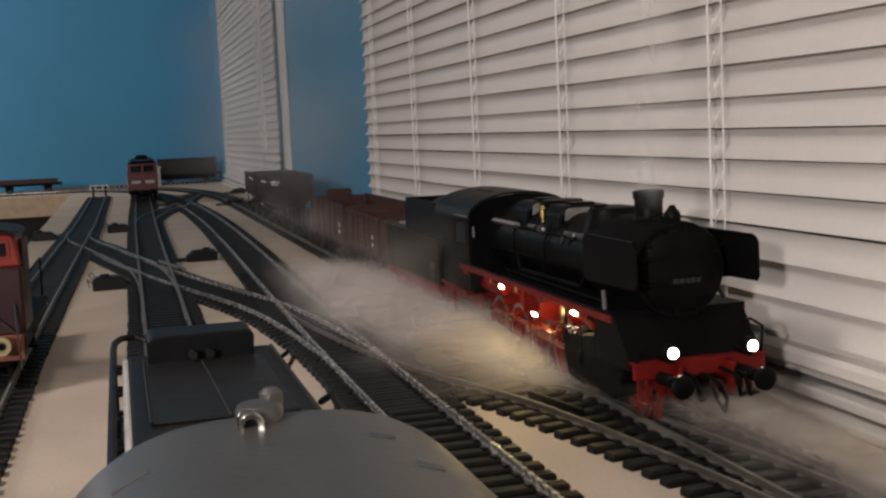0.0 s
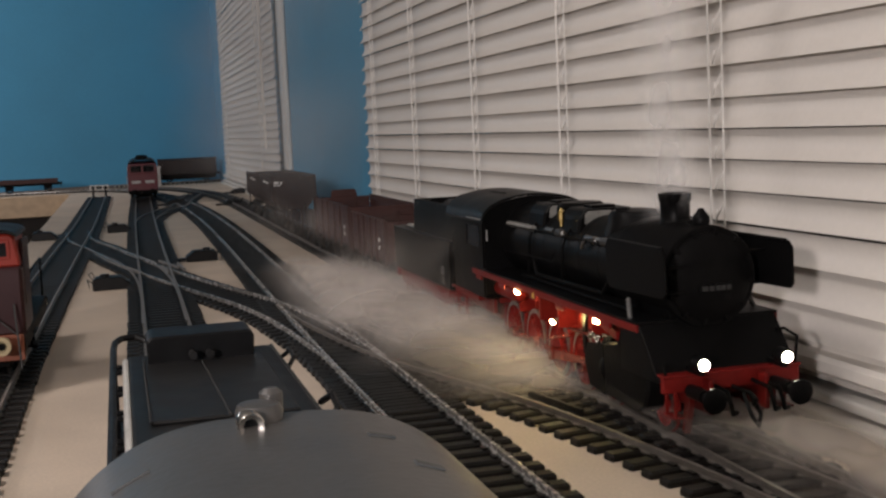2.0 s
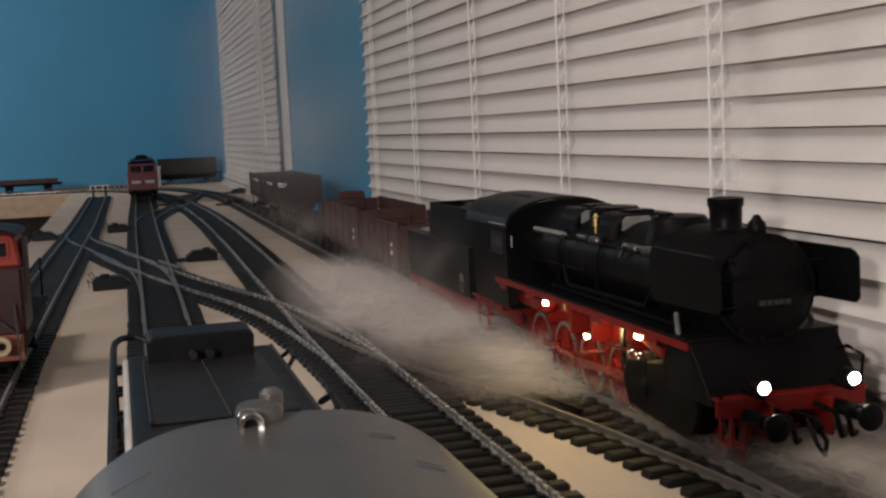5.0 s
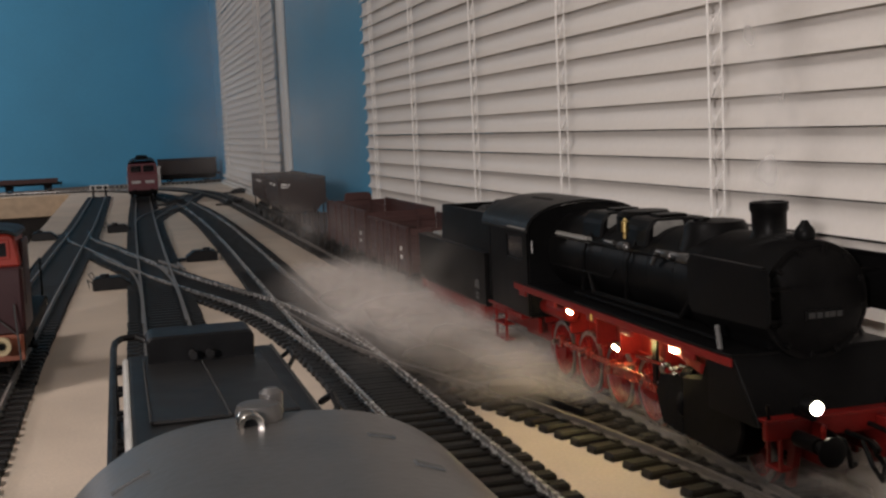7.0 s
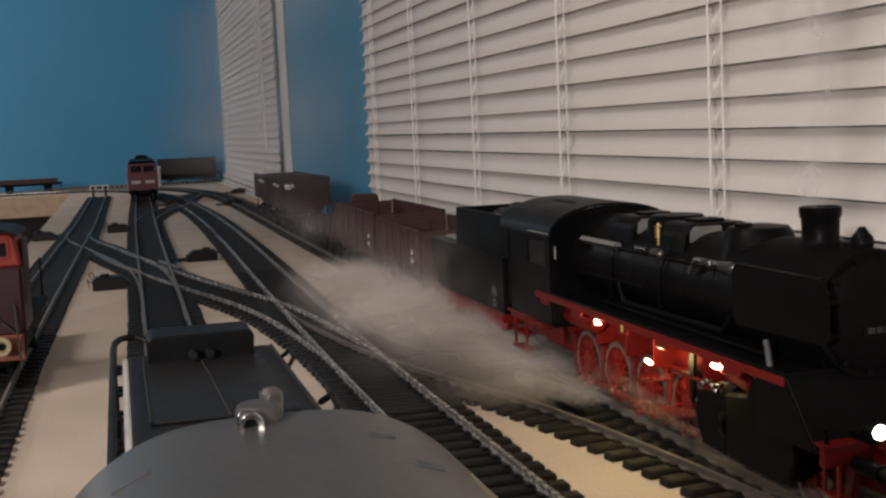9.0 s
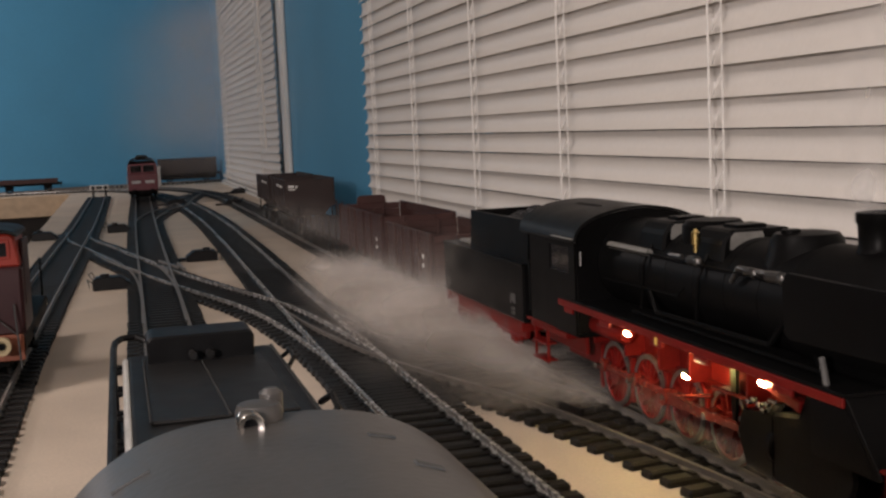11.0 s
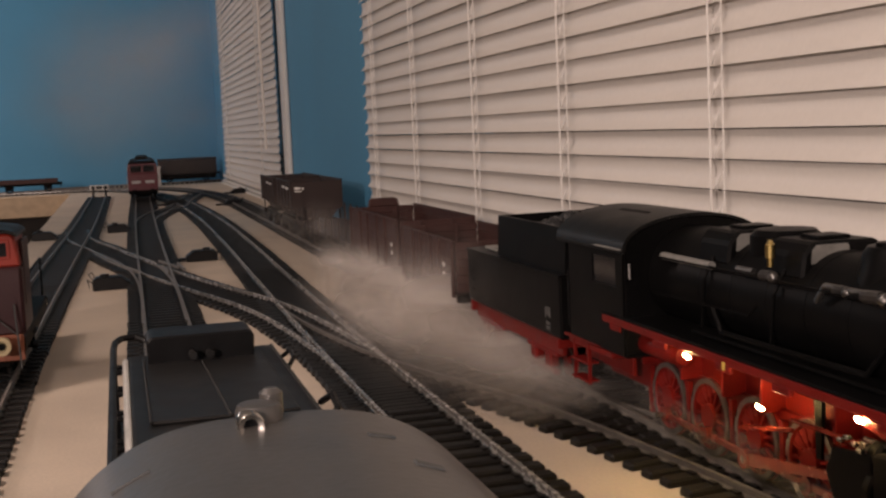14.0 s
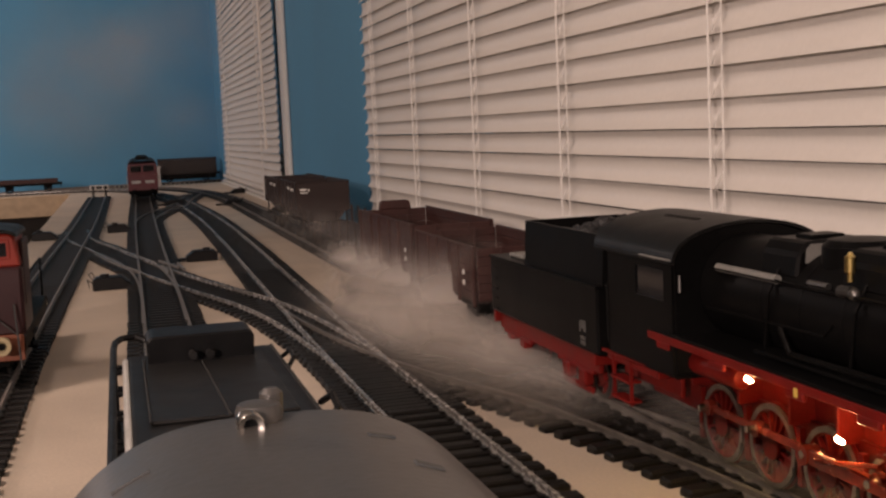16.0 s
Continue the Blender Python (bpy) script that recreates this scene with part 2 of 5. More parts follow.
# ---- the layout table ----
M_SHADEPANEL = material("under_board_shade", (0.018, 0.014, 0.012), 0.7, vary=0.3, scale=12)
def table():
    e = tagged(empty("layout_table"), "pale chipboard model railway table along the windows", "table")
    for nm, lo, hi in (("board", (-0.192, -0.9, -0.040), (WALL, 5.02, 0.0)), ("cross_board", (-2.3, 5.023, -0.040), (WALL, 5.60, 0.0))):
        bm = bmesh.new()
        box(bm, lo, hi, 0.0015)
        part(nm, bm, M_BOARD, e, smooth=False)
    for nm, lo, hi in (("apron", (-2.3, 5.000, -0.085), (-0.195, 5.022, -0.001)), ("apron", (-0.190, -0.88, -0.11), (-0.168, 4.99, -0.041))):
        bm = bmesh.new()
        box(bm, lo, hi, 0.002)
        part(nm, bm, M_BOARDEDGE, e, smooth=False)
    # an added dark sheet puts in the shade that falls under the board
    bm = bmesh.new()
    box(bm, (-2.3, 5.06, -0.80), (WALL - 0.2, 5.08, -0.041), 0.002)
    part("front_panel", bm, M_SHADEPANEL, e, "added dark sheet standing in for the shade under the board", smooth=False)
    for x, y in ((-0.14, 0.1), (0.36, 0.1), (-0.14, 2.6), (0.36, 2.6), (-0.14, 4.9), (0.36, 5.2), (-2.1, 5.3)):
        bm = bmesh.new()
        box(bm, (x - 0.025, y - 0.025, -0.80), (x + 0.025, y + 0.025, -0.041), 0.003)
        part("leg", bm, M_BOARDEDGE, e, smooth=False)
    return e


table()

# ---- tracks: 45 mm gauge ----
RAILTOP, GAUGE, PITCH = 0.010, 0.0460, 0.0203


def smooth_line(pts, step=0.012):
    """Points at even steps on a smooth curve through the given ones."""
    P = [Vector((*p, 0)) for p in pts]
    P = [2 * P[0] - P[1]] + P + [2 * P[-1] - P[-2]]
    out = []
    for a, b, c, d in zip(P, P[1:], P[2:], P[3:]):
        n = max(2, int((c - b).length / 0.02))
        for i in range(n):
            t = i / n
            out.append(0.5 * (2 * b + (c - a) * t + (2 * a - 5 * b + 4 * c - d) * t * t + (3 * b - a - 3 * c + d) * t ** 3))
    out.append(P[-2])
    return out


def along(line, d):
    """Place and heading d metres along a line."""
    for a, b in zip(line, line[1:]):
        k = (b - a).length
        if d <= k:
            v = (b - a).normalized()
            return a + v * d, v
        d -= k
    return line[-1], (line[-1] - line[-2]).normalized()


def rail(bm, line, off, drop=0.0, lo=0.0, hi=None):
    """A rail with foot, web and head, swept along the line at a sideways offset."""
    sect = ((-0.0024, 0.0046), (0.0024, 0.0046), (0.0024, 0.0053), (0.0006, 0.0061), (0.0006, 0.0080), (0.0013, 0.0086), (0.0013, 0.0100), (-0.0013, 0.0100), (-0.0013, 0.0086), (-0.0006, 0.0080), (-0.0006, 0.0061), (-0.0024, 0.0053))
    rings, d = [], 0.0
    for i, p in enumerate(line):
        v = (line[min(i + 1, len(line) - 1)] - line[max(i - 1, 0)]).normalized()
        side = Vector((v.y, -v.x, 0))
        if i:
            d += (line[i] - line[i - 1]).length
        if d < lo or (hi is not None and d > hi):
            continue
        rings.append([bm.verts.new(p + side * (off + u) + Vector((0, 0, w - drop))) for u, w in sect])
    for a, b in zip(rings, rings[1:]):
        for i in range(len(sect)):
            j = (i + 1) % len(sect)
            bm.faces.new((a[i], a[j], b[j], b[i]))
    bm.faces.new(rings[0])
    bm.faces.new(rings[-1][::-1])


SLEEPER = {}


def sleeper_mesh(length):
    if length not in SLEEPER:
        bm = bmesh.new()
        box(bm, (-length / 2, -0.0056, 0.0), (length / 2, 0.0056, 0.0058), 0.0014)
        for s in (-GAUGE / 2, GAUGE / 2):
            for k in (-0.0048, 0.0048):
                box(bm, (s + k - 0.0016, -0.0035, 0.0056), (s + k + 0.0016, 0.0035, 0.0072))
        SLEEPER[length] = finish("sleeper", bm, M_SLEEPER, False)
    return SLEEPER[length]


def track(pts, label, drop=0.0, near=1.75, sleepers=True, skip=(9, 9), length=0.082, dark=False, bright=False, trim=((0, None), (0, None))):
    line = smooth_line(pts)
    e = tagged(empty("track"), label, "railway track")
    for off, (lo, hi) in zip((-GAUGE / 2, GAUGE / 2), trim):
        bm = bmesh.new()
        rail(bm, line, off, drop, lo, hi)
        part("rail", bm, M_RAILDARK if dark else M_RAILBRIGHT if bright else M_RAIL, e)
    total = sum((b - a).length for a, b in zip(line, line[1:]))
    rng = random.Random(int(1000 * abs(pts[0][0])) + 3)
    far = bmesh.new()
    d = PITCH / 2
    while sleepers and d < total:
        p, v = along(line, d)
        d += PITCH
        if skip[0] < p.y < skip[1]:
            continue
        m = Matrix.Translation((p.x, p.y, -drop)) @ pose(rng.uniform(-.0006, .0006), 0, 0, 0, 0, math.degrees(math.atan2(v.y, v.x)) - 90 + rng.uniform(-1.2, 1.2))
        if p.y < near:
            s = new("sleeper", sleeper_mesh(length))
            s.parent, s.matrix_basis = e, m
        else:
            box(far, (-length / 2, -0.0056, 0.0), (length / 2, 0.0056, 0.0058), m=m)
    if len(far.verts):
        tagged(part("sleeper_rest", far, M_SLEEPERS, e, smooth=False), kind="stuff")
    else:
        far.free()
    return e


TRACKX = 0.3414
T1 = [(-0.128, -0.6), (-0.122, 0.8), (-0.115, 1.4), (-0.100, 2.2), (-0.085, 3.0), (-0.072, 4.50)]
T2 = [(0.030, -0.6), (0.034, 0.8), (0.040, 1.4), (0.046, 2.2), (0.055, 3.0), (0.072, 4.0), (0.082, 4.6), (0.086, 4.95)]
T3 = [(0.187, -0.3), (0.187, 0.7), (0.188, 1.1), (0.194, 1.6), (0.203, 2.2), (0.206, 2.9), (0.190, 3.6), (0.150, 4.2), (0.06, 4.82), (-0.10, 5.08), (-0.36, 5.145), (-0.9, 5.15), (-2.2, 5.15)]
T4 = [(TRACKX, -0.9), (TRACKX, 1.0), (TRACKX, 2.4), (TRACKX, 3.5), (0.325, 4.05), (0.27, 4.55), (0.14, 4.98), (-0.08, 5.22), (-0.35, 5.31), (-0.9, 5.32), (-2.2, 5.32)]
track(T1, "straight siding of two-rail track on black sleepers")
track(T2, "straight two-rail track on black sleepers", drop=0.0004)
track(T3, "long two-rail track on black sleepers", drop=0.0006, length=0.083, bright=True)
track(T4, "main track beside the windows, two rails on black sleepers", drop=0.0002, length=0.074, dark=True)
XOVER = [(-0.098, 2.75), (-0.082, 2.50), (-0.042, 2.30), (0.001, 2.03), (0.055, 1.766), (0.100, 1.574), (0.137, 1.43), (0.162, 1.30), (0.178, 1.142), (0.186, 0.98), (0.187, 0.80)]
track(XOVER, "curved crossover track between the sidings", drop=0.0010, bright=True)
BRANCH = [(-0.088, 2.55), (-0.045, 2.31), (-0.008, 2.12), (0.022, 1.93), (0.036, 1.76), (0.040, 1.55), (0.037, 1.30)]
track(BRANCH, "curved turnout rails leading from the siding into the next track", drop=0.0018, sleepers=False)
for cx, cy, a, h in ((0.036, 1.99, 11, 0.060), (0.014, 1.845, 12, 0.052), (0.058, 1.83, 3, 0.055), (0.066, 1.905, 12, 0.06), (0.083, 1.86, 3, 0.050)):
    bm = bmesh.new()
    box(bm, (-0.0016, -h, 0.0), (0.0016, h, 0.0046), 0.0005)
    guard = part("guard_rail", bm, M_RAIL, smooth=False)
    guard.matrix_basis = pose(cx, cy, 0.0052, 0, 0, a)
    tagged(guard, "short grey guard rail inside the track crossing", "rail", group="guard rails")
XOVER2 = [(0.188, 1.36), (0.200, 1.20), (0.226, 1.02), (0.252, 0.916), (0.273, 0.850), (0.292, 0.785), (0.308, 0.703), (0.318, 0.635), (0.327, 0.570), (0.335, 0.47), (TRACKX, 0.30), (TRACKX, 0.1)]
track(XOVER2, "crossover track running to the main line", drop=0.0012, length=0.092, dark=True)
track([(0.052, 2.80), (0.062, 3.05), (0.105, 3.35), (0.165, 3.58), (0.20, 3.9), (0.26, 4.3)], "curved crossover track far down the layout", drop=0.0014)

# ---- rolling stock, 1:32: shapes in full-size metres, scaled when linked; y runs to the rear, z from the rail top ----
S = 1 / 32.0
KEYED = []


def sp(name, bm, mat, parent, label="", smooth=True):
    bmesh.ops.scale(bm, vec=(S, S, S), verts=bm.verts)
    return part(name, bm, mat, parent, label, smooth)


def wheel_bm(bm, x, r, side, spokes, w=0.13, pin=None):
    """Red spoked wheel on the yz plane about the origin."""
    m = Matrix.Translation((x, 0, 0)) @ pose(0, 0, 0, 0, 90, 0)
    n = 28
    prof = ((r + 0.03, -side * w / 2), (r + 0.03, -side * w / 2 + side * 0.03), (r, -side * w / 2 + side * 0.04), (r, side * w / 2), (r - 0.10, side * w / 2), (r - 0.12, side * w * 0.3), (r - 0.12, -side * w / 2))
    rings = [[bm.verts.new(m @ Vector((a * math.cos(2 * math.pi * i / n), a * math.sin(2 * math.pi * i / n), z))) for i in range(n)] for a, z in prof]
    for p, q in zip(rings, rings[1:] + rings[:1]):
        for i in range(n):
            bm.faces.new((p[i], p[(i + 1) % n], q[(i + 1) % n], q[i]))
    if spokes:
        star, half = [], math.pi / spokes
        for k in range(spokes):
            c = 2 * half * k
            for rad, da in ((0.17, -half * 0.55), (r - 0.09, -0.030 / r), (r - 0.09, 0.030 / r), (0.17, half * 0.55)):
                star.append((rad * math.sin(c + da), rad * math.cos(c + da)))
        prism(bm, star, x - 0.035, x + 0.035, "x")
    rod(bm, (x - 0.09, 0, 0), (x + 0.09, 0, 0), 0.16, 14)


def wheelset(parent, y, r, spokes, mat=None, tyre=None, crank=0.0, phase=0.0):
    e = empty("wheelset", pose(0, y * S, r * S))
    e.parent = parent
    bm = bmesh.new()
    rod(bm, (-0.72, 0, 0), (0.72, 0, 0), 0.08, 10)
    sp("axle", bm, M_BLACKDULL, e)
    for side in (-1, 1):
        bm = bmesh.new()
        wheel_bm(bm, side * 0.76, r, side, spokes)
        if crank:
            a = phase + (90 if side > 0 else 0)
            box(bm, (side * 0.70, -0.34, -r + 0.12), (side * 0.78, 0.34, -r * 0.45), 0.02, m=pose(0, 0, 0, a, 0, 0))
            rod(bm, Vector((side * 0.70, 0, 0)), Vector((side * 0.86, 0, 0)), 0.24, 14)
        sp("wheel", bm, mat or M_RED, e)
        bm = bmesh.new()
        m = Matrix.Translation((side * 0.80, 0, 0)) @ pose(0, 0, 0, 0, 90, 0)
        n = 28
        rings = [[bm.verts.new(m @ Vector((a * math.cos(2 * math.pi * i / n), a * math.sin(2 * math.pi * i / n), z))) for i in range(n)] for a, z in ((r - 0.09, side * 0.028), (r + 0.006, side * 0.028), (r + 0.006, -side * 0.03), (r - 0.09, -side * 0.03))]
        for p, q in zip(rings, rings[1:] + rings[:1]):
            for i in range(n):
                bm.faces.new((p[i], p[(i + 1) % n], q[(i + 1) % n], q[i]))
        sp("tyre", bm, tyre or M_STEELDARK, e)
        if crank:
            bm = bmesh.new()
            c, s_ = math.cos(radians(a)), math.sin(radians(a))
            rod(bm, (side * 0.80, -s_ * crank, c * crank), (side * 1.18, -s_ * crank, c * crank), 0.07, 10)
            sp("crank_pin", bm, M_STEEL, e)
    KEYED.append((e, y, r))
    return e


def buffers(e, y, d, mat, z=1.06, r=0.24):
    for q in (-0.875, 0.875):
        bm = bmesh.new()
        rod(bm, (q, y, z), (q, y + d * 0.35, z), 0.13, 12)
        rod(bm, (q, y + d * 0.3, z), (q, y + d * 0.56, z), 0.09, 12)
        lathe(bm, ((r, 0), (r, 0.04), (r * 0.8, 0.07), (r * 0.3, 0.085)), Matrix.Translation((q, y + d * 0.54, z)) @ pose(0, 0, 0, 90 if d < 0 else -90, 0, 0), 18)
        sp("buffer", bm, mat, e)
    bm = bmesh.new()
    pipe(bm, [(0, y, z), (0, y + d * 0.4, z), (0.0, y + d * 0.5, z - 0.08), (0, y + d * 0.45, z - 0.18)], 0.045)
    pipe(bm, [(-0.06, y + d * 0.3, z - 0.02), (-0.10, y + d * 0.5, z - 0.35), (0, y + d * 0.55, z - 0.55), (0.10, y + d * 0.5, z - 0.35), (0.06, y + d * 0.3, z - 0.02)], 0.04)
    sp("coupling", bm, M_BLACKDULL, e)


def bars(e, x, y, z, rows, along_y=True, mat=None, name="marking"):
    """Unreadable writing: plain bars (offset, height, width, thickness) on a side or end."""
    for dy, dz, w, h in rows:
        bm = bmesh.new()
        if along_y:
            box(bm, (x - 0.012, y + dy, z + dz), (x + 0.012, y + dy + w, z + dz + h))
        else:
            box(bm, (x + dy, y - 0.012, z + dz), (x + dy + w, y + 0.012, z + dz + h))
        sp(name, bm, mat or M_WHITE, e, smooth=False)


CRANK, DRIVERS, RODS = 0.33, (4.15, 5.80, 7.45, 9.10, 10.75), []


def arch(q, top, eave, n=14):
    """Outline of a curved roof from eave to eave."""
    return [(q * math.sin(math.pi / 2 * (2 * i / n - 1)), eave + (top - eave) * math.cos(math.pi / 2 * (2 * i / n - 1)) ** 0.9) for i in range(n + 1)]


def steam_locomotive():
    e = tagged(empty("steam_locomotive"), "black and red model steam locomotive with glowing front lamps", "locomotive")
    # frame, beams, boards
    bm = bmesh.new()
    for q in (-0.58, 0.58):
        box(bm, (q - 0.05, 0.1, 0.62), (q + 0.05, 14.0, 1.30), 0.02)
    box(bm, (-0.53, 2.2, 1.0), (0.53, 12.2, 1.9), 0.02)
    for y in (4.9, 7.0, 8.3, 9.9, 11.6):
        box(bm, (-0.98, y - 0.04, 1.25), (0.98, y + 0.04, 2.12), 0.01)
    sp("frame", bm, M_RED, e, "bright red frame", smooth=False)
    bm = bmesh.new()
    box(bm, (-1.43, 0.38, 1.04), (1.43, 0.52, 1.37), 0.02)
    box(bm, (-1.45, 0.34, 1.34), (1.45, 0.68, 1.39), 0.01)
    sp("buffer_beam", bm, M_RED, e, "red buffer beam", smooth=False)
    bm = bmesh.new()
    box(bm, (-1.52, 1.30, 2.215), (1.52, 12.3, 2.275), 0.01)
    sp("running_board", bm, M_BLACK, e, smooth=False)
    for q in (-1.5, 1.5):
        bm = bmesh.new()
        box(bm, (q - 0.03, 1.32, 2.07), (q + 0.03, 12.3, 2.213), 0.012)
        for y in (2.6, 5.2, 7.0, 9.4, 11.4):
            box(bm, (q - 0.04, y, 1.95), (q + 0.04, y + 0.5, 2.08), 0.02)
        sp("valance", bm, M_RED, e, "red running board edge", smooth=False)
    # red air tanks and brackets under the running board
    for side in (-1, 1):
        for y0, y1 in ((9.6, 11.9),):
            bm = bmesh.new()
            m = Matrix.Translation((side * 1.02, y0, 1.74)) @ pose(0, 0, 0, -90, 0, 0)
            L = y1 - y0
            lathe(bm, ((0.05, 0), (0.17, 0.03), (0.21, 0.12), (0.21, L - 0.12), (0.17, L - 0.03), (0.05, L)), m, 16)
            sp("air_tank", bm, M_RED, e)
    # front skirt
    bm = bmesh.new()
    prism(bm, [(0.50, 1.26), (0.58, 1.22), (1.44, 2.20), (1.44, 2.27), (1.36, 2.27)], -1.47, 1.47, "x", 0.012)
    box(bm, (-1.47, 1.38, 2.20), (1.47, 1.7, 2.27), 0.01)
    prism(bm, [(-0.72, 2.2), (-0.95, 2.9), (0.95, 2.9), (0.72, 2.2)], 1.42, 3.2, "y", 0.02)
    for q in (-1.455, 1.455):
        prism(bm, [(0.58, 1.22), (2.2, 1.22), (2.2, 2.20), (1.44, 2.20)], q - 0.015, q + 0.015, "x")
    sp("front_skirt", bm, M_BLACK, e, "sloping black front apron", smooth=False)
    # boiler and smokebox
    ZB, R = 3.06, 0.93
    bm = bmesh.new()
    m = Matrix.Translation((0, 3.7, ZB)) @ pose(0, 0, 0, -90, 0, 0)
    lathe(bm, ((R, 0), (R, 5.6), (R + 0.05, 6.0), (R + 0.05, 7.5)), m, 40)
    sp("boiler", bm, M_BLACK, e)
    for y in (4.6, 5.75, 6.9, 8.05, 9.2):
        bm = bmesh.new()
        lathe(bm, ((R + 0.007, 0), (R + 0.007, 0.06)), Matrix.Translation((0, y, ZB)) @ pose(0, 0, 0, -90, 0, 0), 40)
        sp("boiler_band", bm, M_BLACK, e)
    bm = bmesh.new()
    lathe(bm, ((0.99, 0), (1.01, 0.04), (1.01, 2.46), (0.98, 2.5)), Matrix.Translation((0, 1.22, ZB)) @ pose(0, 0, 0, -90, 0, 0), 40)
    sp("smokebox", bm, M_BLACKDULL, e)
    bm = bmesh.new()
    lathe(bm, ((0.88, 0), (0.88, 0.05), (0.80, 0.10), (0.55, 0.17), (0.2, 0.20), (0.08, 0.205)), Matrix.Translation((0, 1.22, ZB)) @ pose(0, 0, 0, 90, 0, 0), 36)
    for z in (0.25, -0.25):
        box(bm, (-0.95, 1.06, ZB + z - 0.04), (0.25, 1.14, ZB + z + 0.04), 0.015)
    for k in range(12):
        box(bm, (-0.04, 1.12, 0.82), (0.04, 1.22, 0.94), 0.01, m=Matrix.Translation((0, 0, ZB)) @ pose(0, 0, 0, 0, 30 * k + 8, 0))
    sp("smokebox_door", bm, M_BLACKDULL, e)
    bm = bmesh.new()
    box(bm, (-0.32, 0.985, 2.78), (0.38, 1.02, 2.95), 0.008)
    plate = sp("number_plate", bm, M_BLACK, e, "small black number plate with pale bars", smooth=False)
    for k, w in ((-0.27, 0.12), (-0.12, 0.10), (0.02, 0.08), (0.12, 0.10), (0.25, 0.09)):
        b2 = bmesh.new()
        box(b2, (k, 0.972, 2.82), (k + w, 0.986, 2.91))
        sp("plate_bar", b2, M_PLATEDIM, plate, smooth=False)
    # chimney, domes, fittings on top
    bm = bmesh.new()
    lathe(bm, ((0.46, 3.86), (0.36, 3.98), (0.30, 4.10), (0.305, 4.44), (0.335, 4.49), (0.34, 4.63), (0.29, 4.64), (0.26, 4.50)), Matrix.Translation((0.0, 2.62, 0)), 26)
    sp("chimney", bm, M_BLACK, e)
    bm = bmesh.new()
    lathe(bm, ((0.20, 3.95), (0.16, 4.06), (0.18, 4.12), (0.16, 4.23), (0.10, 4.30), (0.05, 4.38)), Matrix.Translation((0.0, 1.50, 0)), 18)
    box(bm, (-0.18, 1.8, 3.95), (0.18, 2.2, 4.12), 0.04)
    sp("top_valve", bm, M_BLACK, e)
    bm = bmesh.new()
    lathe(bm, ((0.74, 3.62), (0.64, 3.86), (0.60, 4.08), (0.52, 4.18), (0.25, 4.22)), Matrix.Translation((0.0, 4.55, 0)), 26)
    lathe(bm, ((0.16, 4.15), (0.16, 4.25), (0.12, 4.26)), Matrix.Translation((-0.30, 4.55, 0)), 12)
    sp("steam_dome", bm, M_BLACK, e)
    for y0, y1 in ((6.02, 7.15), (8.35, 9.45)):
        bm = bmesh.new()
        prism(bm, [(-0.80, 3.55), (-0.74, 3.94), (-0.58, 4.14), (0.58, 4.14), (0.74, 3.94), (0.80, 3.55)], y0, y1, "y", 0.05)
        box(bm, (-0.30, y0 + 0.3, 4.13), (0.30, y1 - 0.3, 4.20), 0.02)
        sp("sand_dome", bm, M_BLACK, e, smooth=False)
        # grey patch painting the light that the dome's front face reflects
        bm = bmesh.new()
        prism(bm, [(-0.62, 3.80), (-0.60, 4.02), (-0.52, 4.10), (0.02, 4.10), (0.06, 4.04), (0.02, 3.84)], y0 - 0.012, y0 - 0.002, "y")
        sp("dome_plate", bm, M_PLATE, e, "grey patch painting the light on the dome front", smooth=False)
        for k in range(1):
            bm = bmesh.new()
            y = y0 + 0.5 + 0.3 * k
            pipe(bm, [(-0.78, y, 3.68), (-0.98, y, 3.3), (-1.0, y + 0.1, 2.4)], 0.03, 5)
            sp("sand_pipe", bm, M_BLACK, e)
    bm = bmesh.new()
    lathe(bm, ((0.62, 3.7), (0.60, 4.10), (0.50, 4.20), (0.2, 4.23)), Matrix.Translation((0.0, 7.75, 0)), 24)
    sp("regulator_dome", bm, M_BLACK, e)
    bm = bmesh.new()
    lathe(bm, ((0.05, 3.72), (0.05, 3.84), (0.085, 3.86), (0.085, 4.08), (0.05, 4.10), (0.03, 4.15)), Matrix.Translation((-0.93, 6.70, 0)), 14)
    sp("whistle", bm, M_BRASS, e, "polished brass whistle")
    # pipework and handrails on both sides
    for side in (-1, 1):
        bm = bmesh.new()
        pipe(bm, [(side * 1.03, 1.5, 3.55), (side * 1.0, 4.0, 3.52), (side * 1.0, 10.7, 3.52)], 0.028, 6)
        for y in (2.4, 4.0, 5.6, 7.2, 8.8, 10.3):
            rod(bm, (side * 0.86, y, 3.50), (side * 1.0, y, 3.52), 0.03, 6)
        sp("handrail", bm, M_BLACK, e)
        bm = bmesh.new()
        pipe(bm, [(side * 1.03, 7.0, 3.05), (side * 1.06, 7.2, 2.86), (side * 1.06, 9.4, 2.84), (side * 1.04, 10.8, 2.80)], 0.022, 6)
        sp("pipe", bm, M_BLACK, e)
        bm = bmesh.new()
        pipe(bm, [(side * 0.95, 3.9, 3.60), (side * 0.97, 5.1, 3.60), (side * 0.99, 5.3, 3.35)], 0.05, 8)
        sp("pipe", bm, M_STEELDARK, e)
        bm = bmesh.new()
        pipe(bm, [(side * 0.92, 7.25, 3.58), (side * 0.93, 7.75, 3.58)], 0.055, 8)
        sp("pipe", bm, M_STEELDARK, e)
        # the pipe's pale grey paints in the lamp's reflection
        bm = bmesh.new()
        rod(bm, (side * 0.95, 8.62, 3.54), (side * 0.95, 10.55, 3.54), 0.075, 12)
